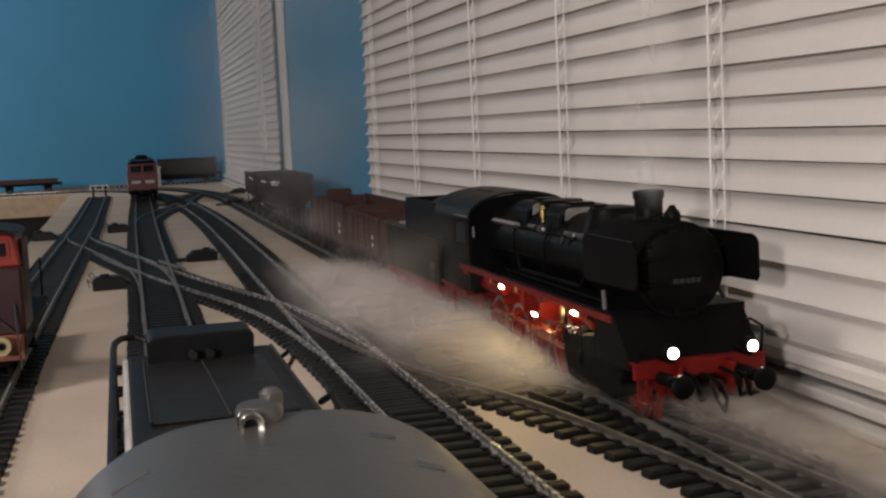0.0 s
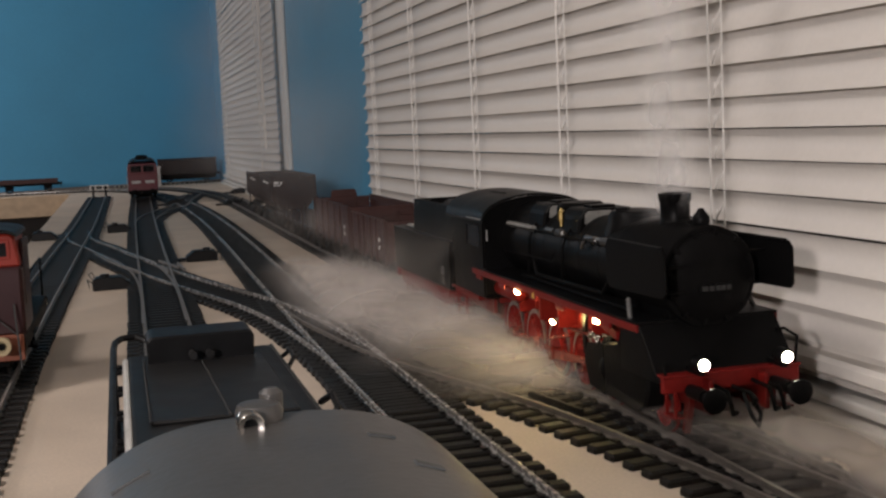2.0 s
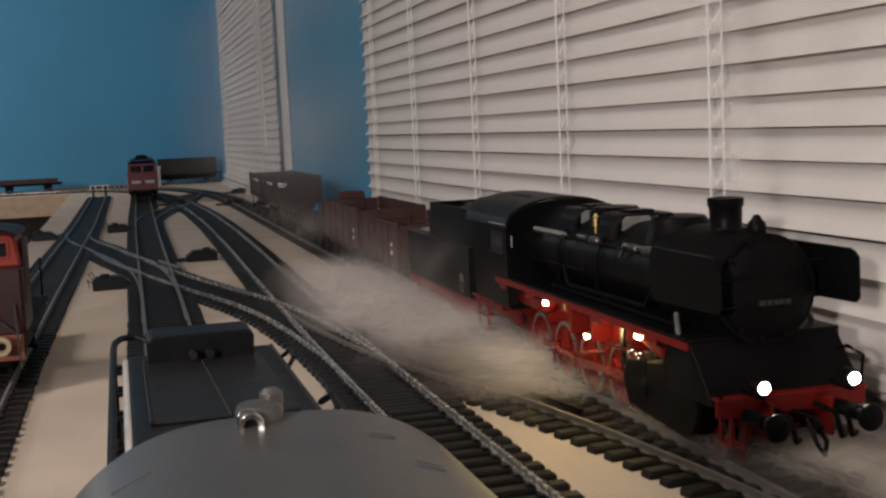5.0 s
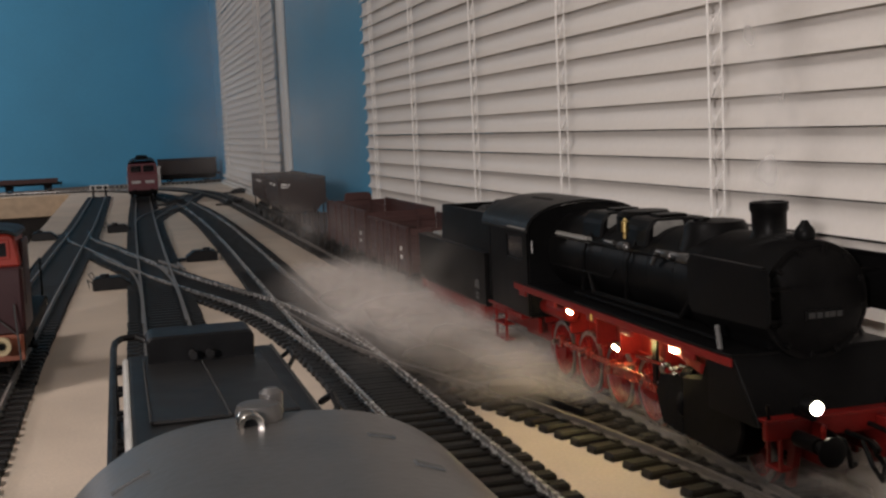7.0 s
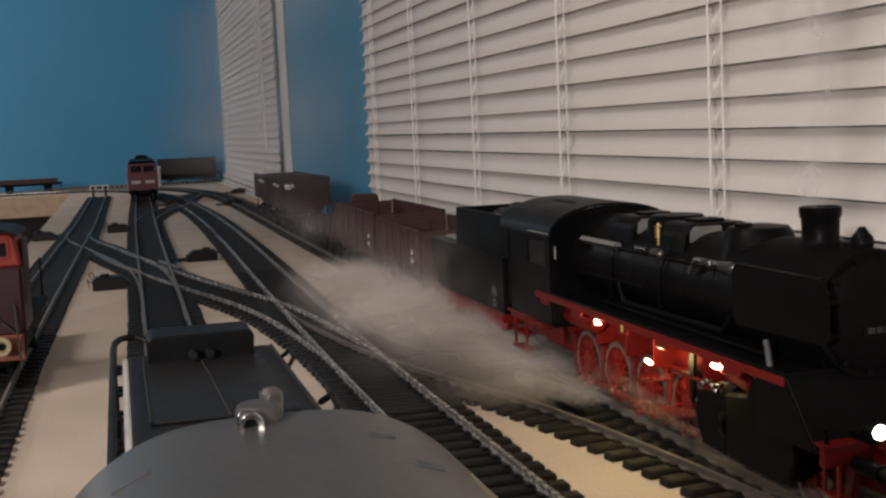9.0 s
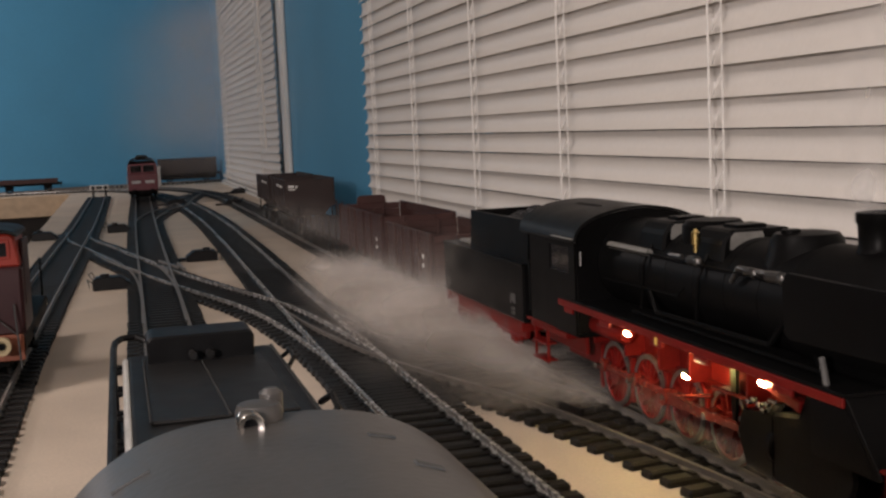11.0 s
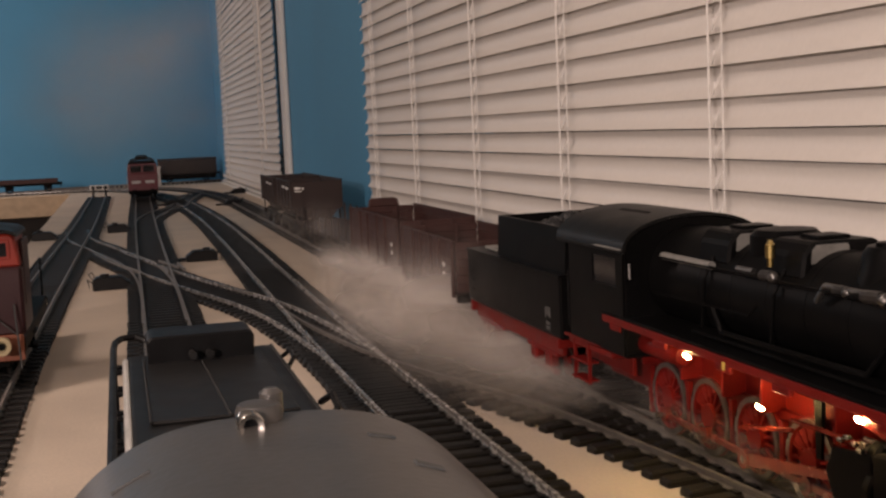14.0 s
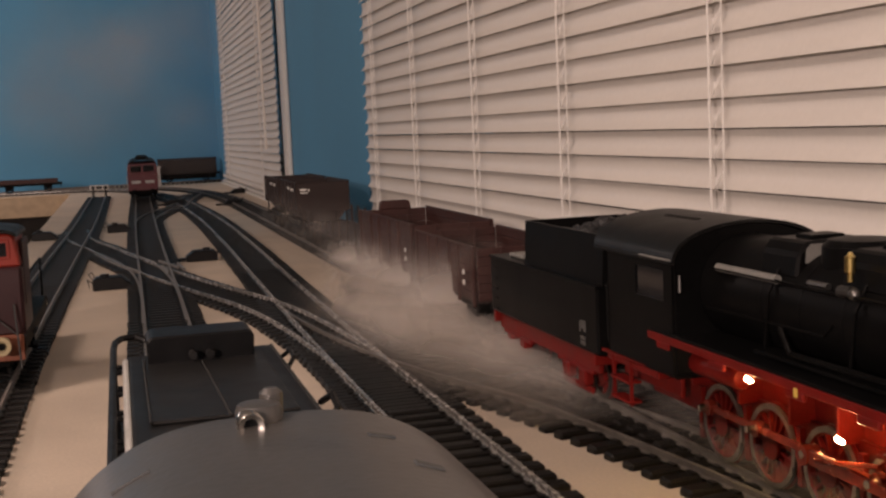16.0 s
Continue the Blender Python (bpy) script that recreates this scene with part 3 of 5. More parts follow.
        sp("steam_pipe", bm, M_PLATE, e, "metal steam pipe with its lamp highlight painted in pale grey")
        for y0, y1, r in ((6.6, 6.9, 0.09), (3.75, 4.15, 0.10), (4.62, 4.85, 0.08)):
            bm = bmesh.new()
            rod(bm, (side * 0.96, y0, 3.58), (side * 0.96, y1, 3.56), r, 10)
            bmesh.ops.create_icosphere(bm, subdivisions=2, radius=r * 1.1, matrix=Matrix.Translation((side * 0.97, y0 - 0.06, 3.56)))
            sp("valve", bm, M_STEELDARK, e)
        bm = bmesh.new()
        pipe(bm, [(side * 1.02, 3.6, 2.9), (side * 1.12, 3.9, 2.5), (side * 1.12, 8.0, 2.46), (side * 1.05, 8.4, 2.8)], 0.05, 6)
        sp("feed_pipe", bm, M_BLACK, e)
        bm = bmesh.new()
        pipe(bm, [(side * 1.15, 2.4, 2.34), (side * 1.15, 9.0, 2.34)], 0.035, 6)
        sp("feed_pipe", bm, M_BLACK, e)
        bm = bmesh.new()
        rod(bm, (side * 1.38, 1.9, 2.24), (side * 1.30, 2.15, 2.62), 0.05, 8)
        sp("step_plate", bm, M_TENDERMARK, e)
        # smoke deflector: an upright plate, its top bent inwards
        bm = bmesh.new()
        prism(bm, [(0.38, 2.92), (0.48, 2.82), (2.95, 2.76), (3.08, 2.86), (3.12, 3.62), (3.02, 3.74), (0.54, 3.74), (0.40, 3.62)], side * 1.33 - 0.02, side * 1.33 + 0.02, "x")
        box(bm, (side * 1.33 - 0.05 - side * 0.03, 0.60, 3.72), (side * 1.33 + 0.05 - side * 0.03, 3.02, 3.77), 0.015)
        sp("smoke_deflector", bm, M_BLACK, e, "plain black side deflector plate", smooth=False)
        for y, z in ((1.35, 3.5), (2.3, 3.5), (1.6, 2.82), (2.4, 2.82)):
            bm = bmesh.new()
            rod(bm, (side * 0.85, y, z), (side * 1.33, y, z), 0.03, 6)
            sp("deflector_stay", bm, M_BLACK, e)
        # cylinders and valve chest
        bm = bmesh.new()
        prism(bm, [(1.40, 0.92), (1.58, 1.98), (2.66, 1.98), (2.86, 1.60), (3.60, 1.48), (3.60, 0.36), (1.95, 0.34), (1.60, 0.50)], side * 0.64, side * 1.27, "x", 0.05)
        lathe(bm, ((0.30, 0), (0.34, 0.04), (0.34, 0.16), (0.12, 0.22)), Matrix.Translation((side * 1.0, 3.56, 0.92)) @ pose(0, 0, 0, -90, 0, 0), 20)
        lathe(bm, ((0.15, 0), (0.19, 0.05), (0.19, 0.22), (0.10, 0.34)), Matrix.Translation((side * 1.06, 3.5, 1.42)) @ pose(0, 0, 0, -90, 0, 0), 16)
        sp("cylinder", bm, M_BLACKDULL, e)
        bm = bmesh.new()
        prism(bm, [(3.62, 0.36), (3.62, 1.46), (4.55, 1.34), (4.72, 0.95), (4.45, 0.40)], side * 1.19, side * 1.255, "x", 0.015)
        sp("slide_cover", bm, M_BLACKDULL, e, smooth=False)
        bm = bmesh.new()
        prism(bm, [(2.75, 1.66), (2.75, 1.84), (3.70, 2.02), (3.78, 1.86)], side * 1.16, side * 1.32, "x", 0.02)
        sp("lamp_bracket", bm, M_RED, e, "red bracket beside the lamp", smooth=False)
        bm = bmesh.new()
        rod(bm, (side * 1.06, 3.5, 1.55), (side * 1.06, 4.0, 1.55), 0.06, 10)
        for dy, dz in ((3.62, 1.60), (3.84, 1.55), (4.02, 1.60), (4.18, 1.53), (3.72, 1.48)):
            box(bm, (side * 1.26, dy, dz - 0.04), (side * 1.36, dy + 0.11, dz + 0.04), 0.02)
        sp("valve_rod", bm, M_STEEL, e, "bare steel valve gear")
        bm = bmesh.new()
        for z in (0.78, 1.06):
            box(bm, (side * 1.0, 3.4, z - 0.035), (side * 1.12, 4.95, z + 0.035), 0.012)
        sp("slide_bar", bm, M_STEELDARK, e)
        bm = bmesh.new()
        prism(bm, [(5.15, 0.95), (5.27, 0.95), (5.32, 1.9), (5.10, 1.9)], side * 1.02 - 0.03, side * 1.02 + 0.03, "x")
        sp("valve_bracket", bm, M_BLACK, e)
        bm = bmesh.new()
        pipe(bm, [(side * 1.2, 4.0, 1.52), (side * 1.2, 5.68, 1.46)], 0.04, 6)
        pipe(bm, [(side * 1.2, 5.68, 1.3), (side * 1.22, 7.2, 1.0)], 0.04, 6)
        sp("radius_rod", bm, M_RODRED, e)
        # brake hangers
        for y in DRIVERS:
            bm = bmesh.new()
            prism(bm, [(y + 0.74, 0.25), (y + 0.86, 0.25), (y + 0.90, 1.2), (y + 0.78, 1.2)], side * 0.78 - 0.05, side * 0.78 + 0.05, "x")
            sp("brake_hanger", bm, M_RED, e, smooth=False)
        # running gear lamps
        for y, z, q in ((8.77, 1.95, 1.40), (6.34, 1.55, 1.36), (3.70, 1.95, 1.36)):
            bm = bmesh.new()
            lathe(bm, ((0.072, 0), (0.072, 0.03), (0.04, 0.05)), Matrix.Translation((side * q, y, z)) @ pose(0, 0, 0, 0, side * 143, 0), 14)
            sp("gear_lamp", bm, M_LAMPWARM if side < 0 else M_PLATE, e, "glowing running gear lamp" if side < 0 else "unlit running gear lamp")
        bm = bmesh.new()
        box(bm, (side * 1.535, 7.14, 1.99), (side * 1.545, 7.24, 2.13))
        sp("marking", bm, M_YELLOW, e, smooth=False)
    # front end fittings
    for q, z in ((-0.81, 1.62), (0.91, 1.62)):
        bm = bmesh.new()
        lathe(bm, ((0.10, 0), (0.16, 0.03), (0.16, 0.24), (0.13, 0.27)), Matrix.Translation((q, 0.22, z)) @ pose(0, 0, 0, 90, 0, 0), 18)
        box(bm, (q - 0.05, 0.02, 1.40), (q + 0.05, 0.60, 1.50), 0.01)
        lamp = sp("headlamp", bm, M_BLACK, e)
        bm = bmesh.new()
        lathe(bm, ((0.105, 0), (0.10, 0.03), (0.075, 0.05), (0.03, 0.06)), Matrix.Translation((q, -0.05, z)) @ pose(0, 0, 0, 90, 0, 0), 18)
        sp("lens", bm, M_LAMP, lamp, "brightly glowing round lens")
    buffers(e, 0.38, -1.70, M_BLACK)
    bm = bmesh.new()
    for q in (-0.45, 0.42, 0.62):
        pipe(bm, [(q, 0.40, 1.15), (q, -0.22, 1.12), (q + 0.03, -0.30, 0.92), (q + 0.10, -0.26, 0.70), (q + 0.22, -0.18, 0.70)], 0.045, 6)
    sp("brake_hose", bm, M_BLACKDULL, e)
    bm = bmesh.new()
    pipe(bm, [(1.36, 0.42, 1.39), (1.40, 0.40, 1.90), (1.36, 0.8, 2.0), (1.36, 1.1, 1.92)], 0.03, 6)
    sp("grab_rail", bm, M_BLACK, e)
    bm = bmesh.new()
    pipe(bm, [(-1.36, 0.42, 1.39), (-1.40, 0.40, 1.62)], 0.03, 6)
    sp("grab_rail", bm, M_BLACK, e)
    for q in (-0.76, 0.76):
        bm = bmesh.new()
        prism(bm, [(0.46, 1.1), (0.72, 1.1), (0.88, 0.16), (0.75, 0.14)], q - 0.06, q + 0.06, "x")
        sp("rail_guard", bm, M_RED, e, smooth=False)
        bm = bmesh.new()
        box(bm, (q * 1.5 - 0.12, 0.3, 0.55), (q * 1.5 + 0.12, 0.75, 0.60), 0.01)
        for k in (0.34, 0.70):
            box(bm, (q * 1.5 - 0.10, k - 0.03, 0.58), (q * 1.5 - 0.05, k + 0.03, 1.06))
        sp("front_step", bm, M_RED, e, smooth=False)
    # cab
    for side in (-1, 1):
        bm = bmesh.new()
        box(bm, (side * 1.45, 11.28, 1.50), (side * 1.50, 11.62, 3.60))
        box(bm, (side * 1.45, 11.62, 1.50), (side * 1.50, 12.82, 2.84))
        box(bm, (side * 1.45, 12.82, 1.50), (side * 1.50, 14.15, 3.60))
        box(bm, (side * 1.45, 11.62, 3.42), (side * 1.50, 12.82, 3.60))
        bmesh.ops.remove_doubles(bm, verts=bm.verts, dist=0.001)
        sp("cab_side", bm, M_BLACK, e, smooth=False)
    bm = bmesh.new()
    prism(bm, [(-1.45, 1.55), (-1.45, 3.54)] + arch(1.45, 4.20, 3.56)[1:-1] + [(1.45, 3.54), (1.45, 1.55)], 11.22, 11.28, "y")
    sp("cab_front", bm, M_BLACK, e, smooth=False)
    bm = bmesh.new()
    box(bm, (-1.44, 11.28, 1.44), (1.44, 14.2, 1.52), 0.01)
    sp("cab_floor", bm, M_BLACK, e, smooth=False)
    for side in (-1, 1):
        bm = bmesh.new()
        box(bm, (side * 1.46, 11.60, 2.82), (side * 1.475, 12.84, 3.44))
        sp("cab_window", bm, M_DARKGLASS, e, smooth=False)
        bm = bmesh.new()
        rod(bm, (side * 1.55, 14.1, 1.7), (side * 1.55, 14.1, 2.9), 0.022, 6)
        sp("grab_rail", bm, M_BLACK, e)
        bm = bmesh.new()
        rod(bm, (side * 1.40, 11.16, 3.05), (side * 1.40, 11.16, 3.35), 0.03, 6)
        sp("grab_rail", bm, M_STEELDARK, e)
    bm = bmesh.new()
    o = arch(1.55, 4.28, 3.60, 24)
    prism(bm, o + [(x * 0.97, z - 0.06) for x, z in o[::-1]], 11.14, 14.75, "y")
    box(bm, (-1.58, 11.15, 3.57), (-1.51, 14.7, 3.62), 0.01)
    box(bm, (1.51, 11.15, 3.57), (1.58, 14.7, 3.62), 0.01)
    roof = sp("cab_roof", bm, M_GREYROOF, e, "dark grey curved cab roof")
    bm = bmesh.new()
    prism(bm, [(-1.02, 3.95), (-1.00, 4.09), (-0.46, 4.275), (-0.44, 4.15)], 12.1, 13.5, "y", 0.015)
    sp("roof_hatch", bm, M_BLACKDULL, roof, smooth=False)
    # pale strip painting the light along the near roof edge
    bm = bmesh.new()
    box(bm, (-1.60, 11.2, 3.622), (-1.50, 12.45, 3.65), 0.005)
    sp("rain_strip", bm, M_PLATE, roof, smooth=False)
    for side in (-1, 1):
        bm = bmesh.new()
        box(bm, (side * 1.02, 12.1, 1.28), (side * 1.42, 14.5, 1.42), 0.02)
        for z in (0.55, 0.95):
            box(bm, (side * 1.2, 13.3, z), (side * 1.5, 14.2, z + 0.05), 0.01)
        for y in (13.32, 14.15):
            box(bm, (side * 1.38, y, 0.5), (side * 1.44, y + 0.06, 1.4))
        pipe(bm, [(side * 1.46, 12.3, 2.0), (side * 1.46, 12.6, 1.5), (side * 1.46, 14.6, 1.44)], 0.04)
        box(bm, (side * 0.9, 12.0, 0.9), (side * 1.0, 14.6, 1.3), 0.02)
        sp("cab_step", bm, M_RED, e, "red cab step and bracket", smooth=False)
    # wheels and rods
    wheelset(e, 1.64, 0.46, 10, M_RED)
    for y in DRIVERS:
        wheelset(e, y, 0.70, 15, M_RED, M_TYRE, crank=CRANK)
    for side in (-1, 1):
        bm = bmesh.new()
        x = side * 0.97
        for a, b in zip(DRIVERS, DRIVERS[1:]):
            box(bm, (x - 0.035, a + 0.1, -0.07), (x + 0.035, b - 0.1, 0.07), 0.02)
        for y in DRIVERS:
            rod(bm, (x - 0.06, y, 0), (x + 0.06, y, 0), 0.15, 14)
        sp_ob = sp("coupling_rod", bm, M_RODRED, e, "red-edged steel coupling rod")
        RODS.append((sp_ob, "couple", side))
        bm = bmesh.new()
        x = side * 1.12
        L = 3.1
        prism(bm, [(0, -0.11), (-L, -0.06), (-L, 0.06), (0, 0.11)], x - 0.035, x + 0.035, "x")
        rod(bm, (x - 0.06, 0, 0), (x + 0.06, 0, 0), 0.17, 14)
        rod(bm, (x - 0.06, -L, 0), (x + 0.06, -L, 0), 0.11, 14)
        RODS.append((sp("connecting_rod", bm, M_RODRED, e, "steel connecting rod"), "main", side))
        bm = bmesh.new()
        box(bm, (side * 1.0, -0.18, -0.13), (side * 1.16, 0.18, 0.13), 0.03)
        rod(bm, (side * 1.06, -1.6, 0), (side * 1.06, -0.15, 0), 0.05, 10)
        RODS.append((sp("crosshead", bm, M_STEEL, e), "head", side))
    return e


def tender():
    e = tagged(empty("tender"), "black coal tender on red underframe behind the locomotive", "locomotive tender")
    bm = bmesh.new()
    box(bm, (-1.46, -0.35, 1.22), (1.46, 7.0, 2.70), 0.05)
    box(bm, (-1.48, -0.35, 2.66), (1.48, 7.02, 2.72), 0.01)
    sp("body", bm, M_BLACK, e, smooth=False)
    bm = bmesh.new()
    for q in (-1.27, 1.27):
        prism(bm, [(q - 0.03, 2.70), (q + 0.03, 2.70), (q * 0.96 + 0.03, 3.78), (q * 0.96 - 0.03, 3.78)], -0.3, 4.62, "y")
    box(bm, (-1.23, 4.54, 2.70), (1.23, 4.62, 3.78), 0.01)
    box(bm, (-1.23, -0.3, 2.70), (1.23, -0.24, 3.6), 0.01)
    sp("bunker", bm, M_BLACK, e, smooth=False)
    bm = bmesh.new()
    rng = random.Random(8)
    for k in range(260):
        y, x = rng.uniform(0.0, 4.4), rng.uniform(-1.05, 1.05)
        z = 3.50 + 0.50 * math.exp(-((y - 1.1) / 1.6) ** 2) * (1 - (x / 1.3) ** 2) - 0.1 + rng.uniform(-0.08, 0.08)
        bmesh.ops.create_icosphere(bm, subdivisions=1, radius=rng.uniform(0.09, 0.2), matrix=pose(x, y, z, rng.uniform(0, 360), rng.uniform(0, 360), 0) @ Matrix.Diagonal((1, 1.3, 0.7, 1)))
    box(bm, (-1.15, -0.2, 3.0), (1.15, 4.5, 3.45))
    tagged(sp("coal", bm, M_COAL, e, "heaped black coal", smooth=False), kind="stuff")
    bm = bmesh.new()
    box(bm, (-1.15, 5.3, 2.72), (-0.45, 6.3, 2.82), 0.03)
    sp("water_hatch", bm, M_PLATE, e)
    bm = bmesh.new()
    box(bm, (0.45, 5.3, 2.72), (1.15, 6.3, 2.82), 0.03)
    sp("water_hatch", bm, M_PLATE, e)
    bm = bmesh.new()
    for q in (-1.2, 1.2):
        box(bm, (q - 0.06, 0.1, 0.75), (q + 0.06, 6.9, 1.21), 0.02)
        for y in (1.0, 2.0, 5.0, 6.0):
            box(bm, (q - 0.12, y - 0.2, 0.35), (q + 0.12, y + 0.2, 0.72), 0.04)
            box(bm, (q - 0.09, y - 0.55, 0.66), (q + 0.09, y + 0.55, 0.78), 0.03)
        box(bm, (q - 0.05, 0.6, 0.2), (q + 0.05, 2.4, 0.34), 0.02)
    box(bm, (-1.4, 0.0, 0.95), (1.4, 0.12, 1.2), 0.02)
    box(bm, (-1.4, 6.9, 0.9), (1.4, 7.05, 1.22), 0.02)
    sp("underframe", bm, M_RED, e, "red underframe", smooth=False)
    buffers(e, 7.05, 0.95, M_BLACK)
    for y in (1.0, 2.0, 5.0, 6.0):
        wheelset(e, y, 0.45, 9, M_RED)
    bars(e, -1.47, 0.30, 1.33, ((0, 0.32, 0.10, 0.24), (0.14, 0.38, 0.12, 0.18), (0.28, 0.30, 0.05, 0.24), (0.02, 0.02, 0.26, 0.08), (0.02, 0.14, 0.26, 0.07)), mat=M_TENDERMARK)
    bm = bmesh.new()
    for k in range(5):
        rod(bm, (-1.51, 6.3, 1.35 + 0.27 * k), (-1.51, 6.7, 1.35 + 0.27 * k), 0.02, 6)
    sp("ladder", bm, M_BLACK, e)
    return e


def open_wagon(length, top, mat, label, arch_end=False):
    """A high-sided open goods wagon: planks, posts, underframe, two axles."""
    e = tagged(empty("open_wagon"), label, "goods wagon")
    planks = 6
    h = (top - 1.20) / planks
    for side in (-1, 1):
        for k in range(planks):
            bm = bmesh.new()
            box(bm, (side * 1.38 - 0.035, 0.03, 1.20 + h * k + 0.002), (side * 1.38 + 0.035, length - 0.03, 1.20 + h * (k + 1) - 0.002), 0.02)
            sp("plank", bm, mat, e, smooth=False)
        for y in (0.06, length * 0.24, length * 0.40, length * 0.60, length * 0.76, length - 0.06):
            bm = bmesh.new()
            box(bm, (side * 1.44 - 0.05, y - 0.06, 1.05), (side * 1.44 + 0.05, y + 0.06, top + 0.02), 0.02)
            sp("post", bm, mat, e, smooth=False)
        bm = bmesh.new()
        box(bm, (side * 1.40 - 0.07, -0.02, top), (side * 1.40 + 0.07, length + 0.02, top + 0.06), 0.02)
        sp("top_rail", bm, mat, e, smooth=False)
    for y, hi in ((0.0, False), (length, arch_end)):
        for k in range(planks):
            bm = bmesh.new()
            box(bm, (-1.34, y - 0.035, 1.20 + h * k + 0.002), (1.34, y + 0.035, 1.20 + h * (k + 1) - 0.002), 0.02)
            sp("plank", bm, mat, e, smooth=False)
        bm = bmesh.new()
        for q in (-0.6, 0.6):
            box(bm, (q - 0.06, y - 0.09, 1.05), (q + 0.06, y + 0.09, top), 0.02)
        if hi:
            prism(bm, [(-0.62, top), (-0.56, top + 0.30), (-0.44, top + 0.36), (0.54, top + 0.36), (0.66, top + 0.30), (0.72, top)], y - 0.05, y + 0.25, "y", 0.02)
        sp("end_post", bm, mat, e, smooth=False)
    bm = bmesh.new()
    box(bm, (-1.36, 0.03, 1.13), (1.36, length - 0.03, 1.19))
    sp("floor_board", bm, M_DARKBROWN, e, smooth=False)
    underframe(e, length, (length * 0.2, length * 0.8))
    bars(e, -1.50, 0.78, 1.62, ((0, 0, 0.16, 0.14), (0, 0.30, 0.16, 0.14)))
    return e


def underframe(e, length, axles, mat=None):
    bm = bmesh.new()
    for q in (-1.1, 1.1):
        box(bm, (q - 0.06, -0.02, 0.88), (q + 0.06, length + 0.02, 1.13), 0.02)
    for y in (0.0, length):
        box(bm, (-1.36, y - 0.08, 0.88), (1.36, y + 0.08, 1.13), 0.02)
    for y in axles:
        for q in (-1.12, 1.12):
            box(bm, (q - 0.11, y - 0.16, 0.34), (q + 0.11, y + 0.16, 0.66), 0.03)
            prism(bm, [(y - 0.55, 0.86), (y - 0.14, 0.42), (y + 0.14, 0.42), (y + 0.55, 0.86)], q - 0.04, q + 0.04, "x")
            box(bm, (q - 0.07, y - 0.5, 0.64), (q + 0.07, y + 0.5, 0.72), 0.02)
    sp("underframe", bm, mat or M_BLACKDULL, e, smooth=False)
    buffers(e, 0, -0.72, M_BLACKDULL)
    buffers(e, length, 0.72, M_BLACKDULL)
    for y in axles:
        wheelset(e, y, 0.45, 0, M_BLACKDULL, M_BLACKDULL)


def flat_wagon(length):
    e = tagged(empty("flat_wagon"), "low dark flat wagon with thin side stakes", "goods wagon")
    for k in range(16):
        bm = bmesh.new()
        w = length / 16
        box(bm, (-1.35, k * w + 0.02, 1.14), (1.35, (k + 1) * w - 0.02, 1.24), 0.02)
        sp("plank", bm, M_DARKBROWN, e, smooth=False)
    for side in (-1, 1):
        for k in range(9):
            bm = bmesh.new()
            y = 0.5 + k * (length - 1.0) / 8
            box(bm, (side * 1.36 - 0.04, y - 0.05, 0.95), (side * 1.36 + 0.04, y + 0.05, 2.15), 0.015)
            sp("stake", bm, M_DARKBROWN, e, smooth=False)
    underframe(e, length, (1.6, 3.4, length - 3.4, length - 1.6))
    return e


def hopper_wagon(length, label):
    e = tagged(empty("hopper_wagon"), label, "goods wagon")
    bm = bmesh.new()
    prism(bm, [(-1.42, 1.95), (-1.42, 3.38), (-1.36, 3.38), (-1.36, 1.98), (1.36, 1.98), (1.36, 3.38), (1.42, 3.38), (1.42, 1.95), (0.85, 1.25), (-0.85, 1.25)], 0.05, length - 0.05, "y", 0.01)
    for y in (0.02, length - 0.02):
        box(bm, (-1.42, y - 0.04, 1.75), (1.42, y + 0.04, 3.38), 0.02)
    sp("hopper", bm, M_DARKBROWN, e, smooth=False)
    for side in (-1, 1):
        for k in range(6):
            bm = bmesh.new()
            y = 0.06 + k * (length - 0.12) / 5
            box(bm, (side * 1.46 - 0.05, y - 0.05, 1.80), (side * 1.46 + 0.05, y + 0.05, 3.40), 0.02)
            sp("rib", bm, M_DARKBROWN, e, smooth=False)
        bm = bmesh.new()
        box(bm, (side * 1.44 - 0.08, -0.04, 3.38), (side * 1.44 + 0.08, length + 0.04, 3.46), 0.02)
        sp("top_rail", bm, M_DARKBROWN, e, smooth=False)
        for y in (0.05, length - 0.05):
            for q in (0.7, 1.3):
                bm = bmesh.new()
                box(bm, (side * q - 0.04, y - 0.04, 1.1), (side * q + 0.04, y + 0.04, 1.8), 0.01)
                sp("end_post", bm, M_BLACKDULL, e, smooth=False)
    underframe(e, length, (1.4, length - 1.4))
    bars(e, -1.30, -0.03, 2.75, ((0.02, 0.22, 0.34, 0.12), (0.02, 0.08, 0.42, 0.06), (0.46, 0.2, 0.1, 0.12)), along_y=False, mat=M_WHITE)
    bars(e, -1.53, 0.9, 2.75, ((0, 0.20, 1.0, 0.12), (1.5, 0.24, 0.9, 0.12)), mat=M_WHITE)
    return e


M_EDGE = material("worn_pale_edge", (0.42, 0.41, 0.40), 0.4, vary=0.2, scale=100)
M_TYRE = material("worn_steel_tyre", (0.26, 0.25, 0.24), 0.30, metal=0.9, vary=0.3, scale=120)
M_TENDERMARK = material("faded_grey_marking", (0.075, 0.073, 0.07), 0.6, vary=0.3, scale=150)
M_CRIMSON = material("crimson_body", (0.11, 0.010, 0.017), 0.4, vary=0.18, scale=40, bump=0.05)
M_BLACKBROWN = material("black_brown_wagon", (0.018, 0.011, 0.010), 0.7, vary=0.3, scale=40)
# grey for real plates and lids, and for painted highlights on dome, pipe, roof edge
M_PLATE = material("worn_grey_plate_and_glint", (0.20, 0.195, 0.18), 0.5, vary=0.25, scale=120)
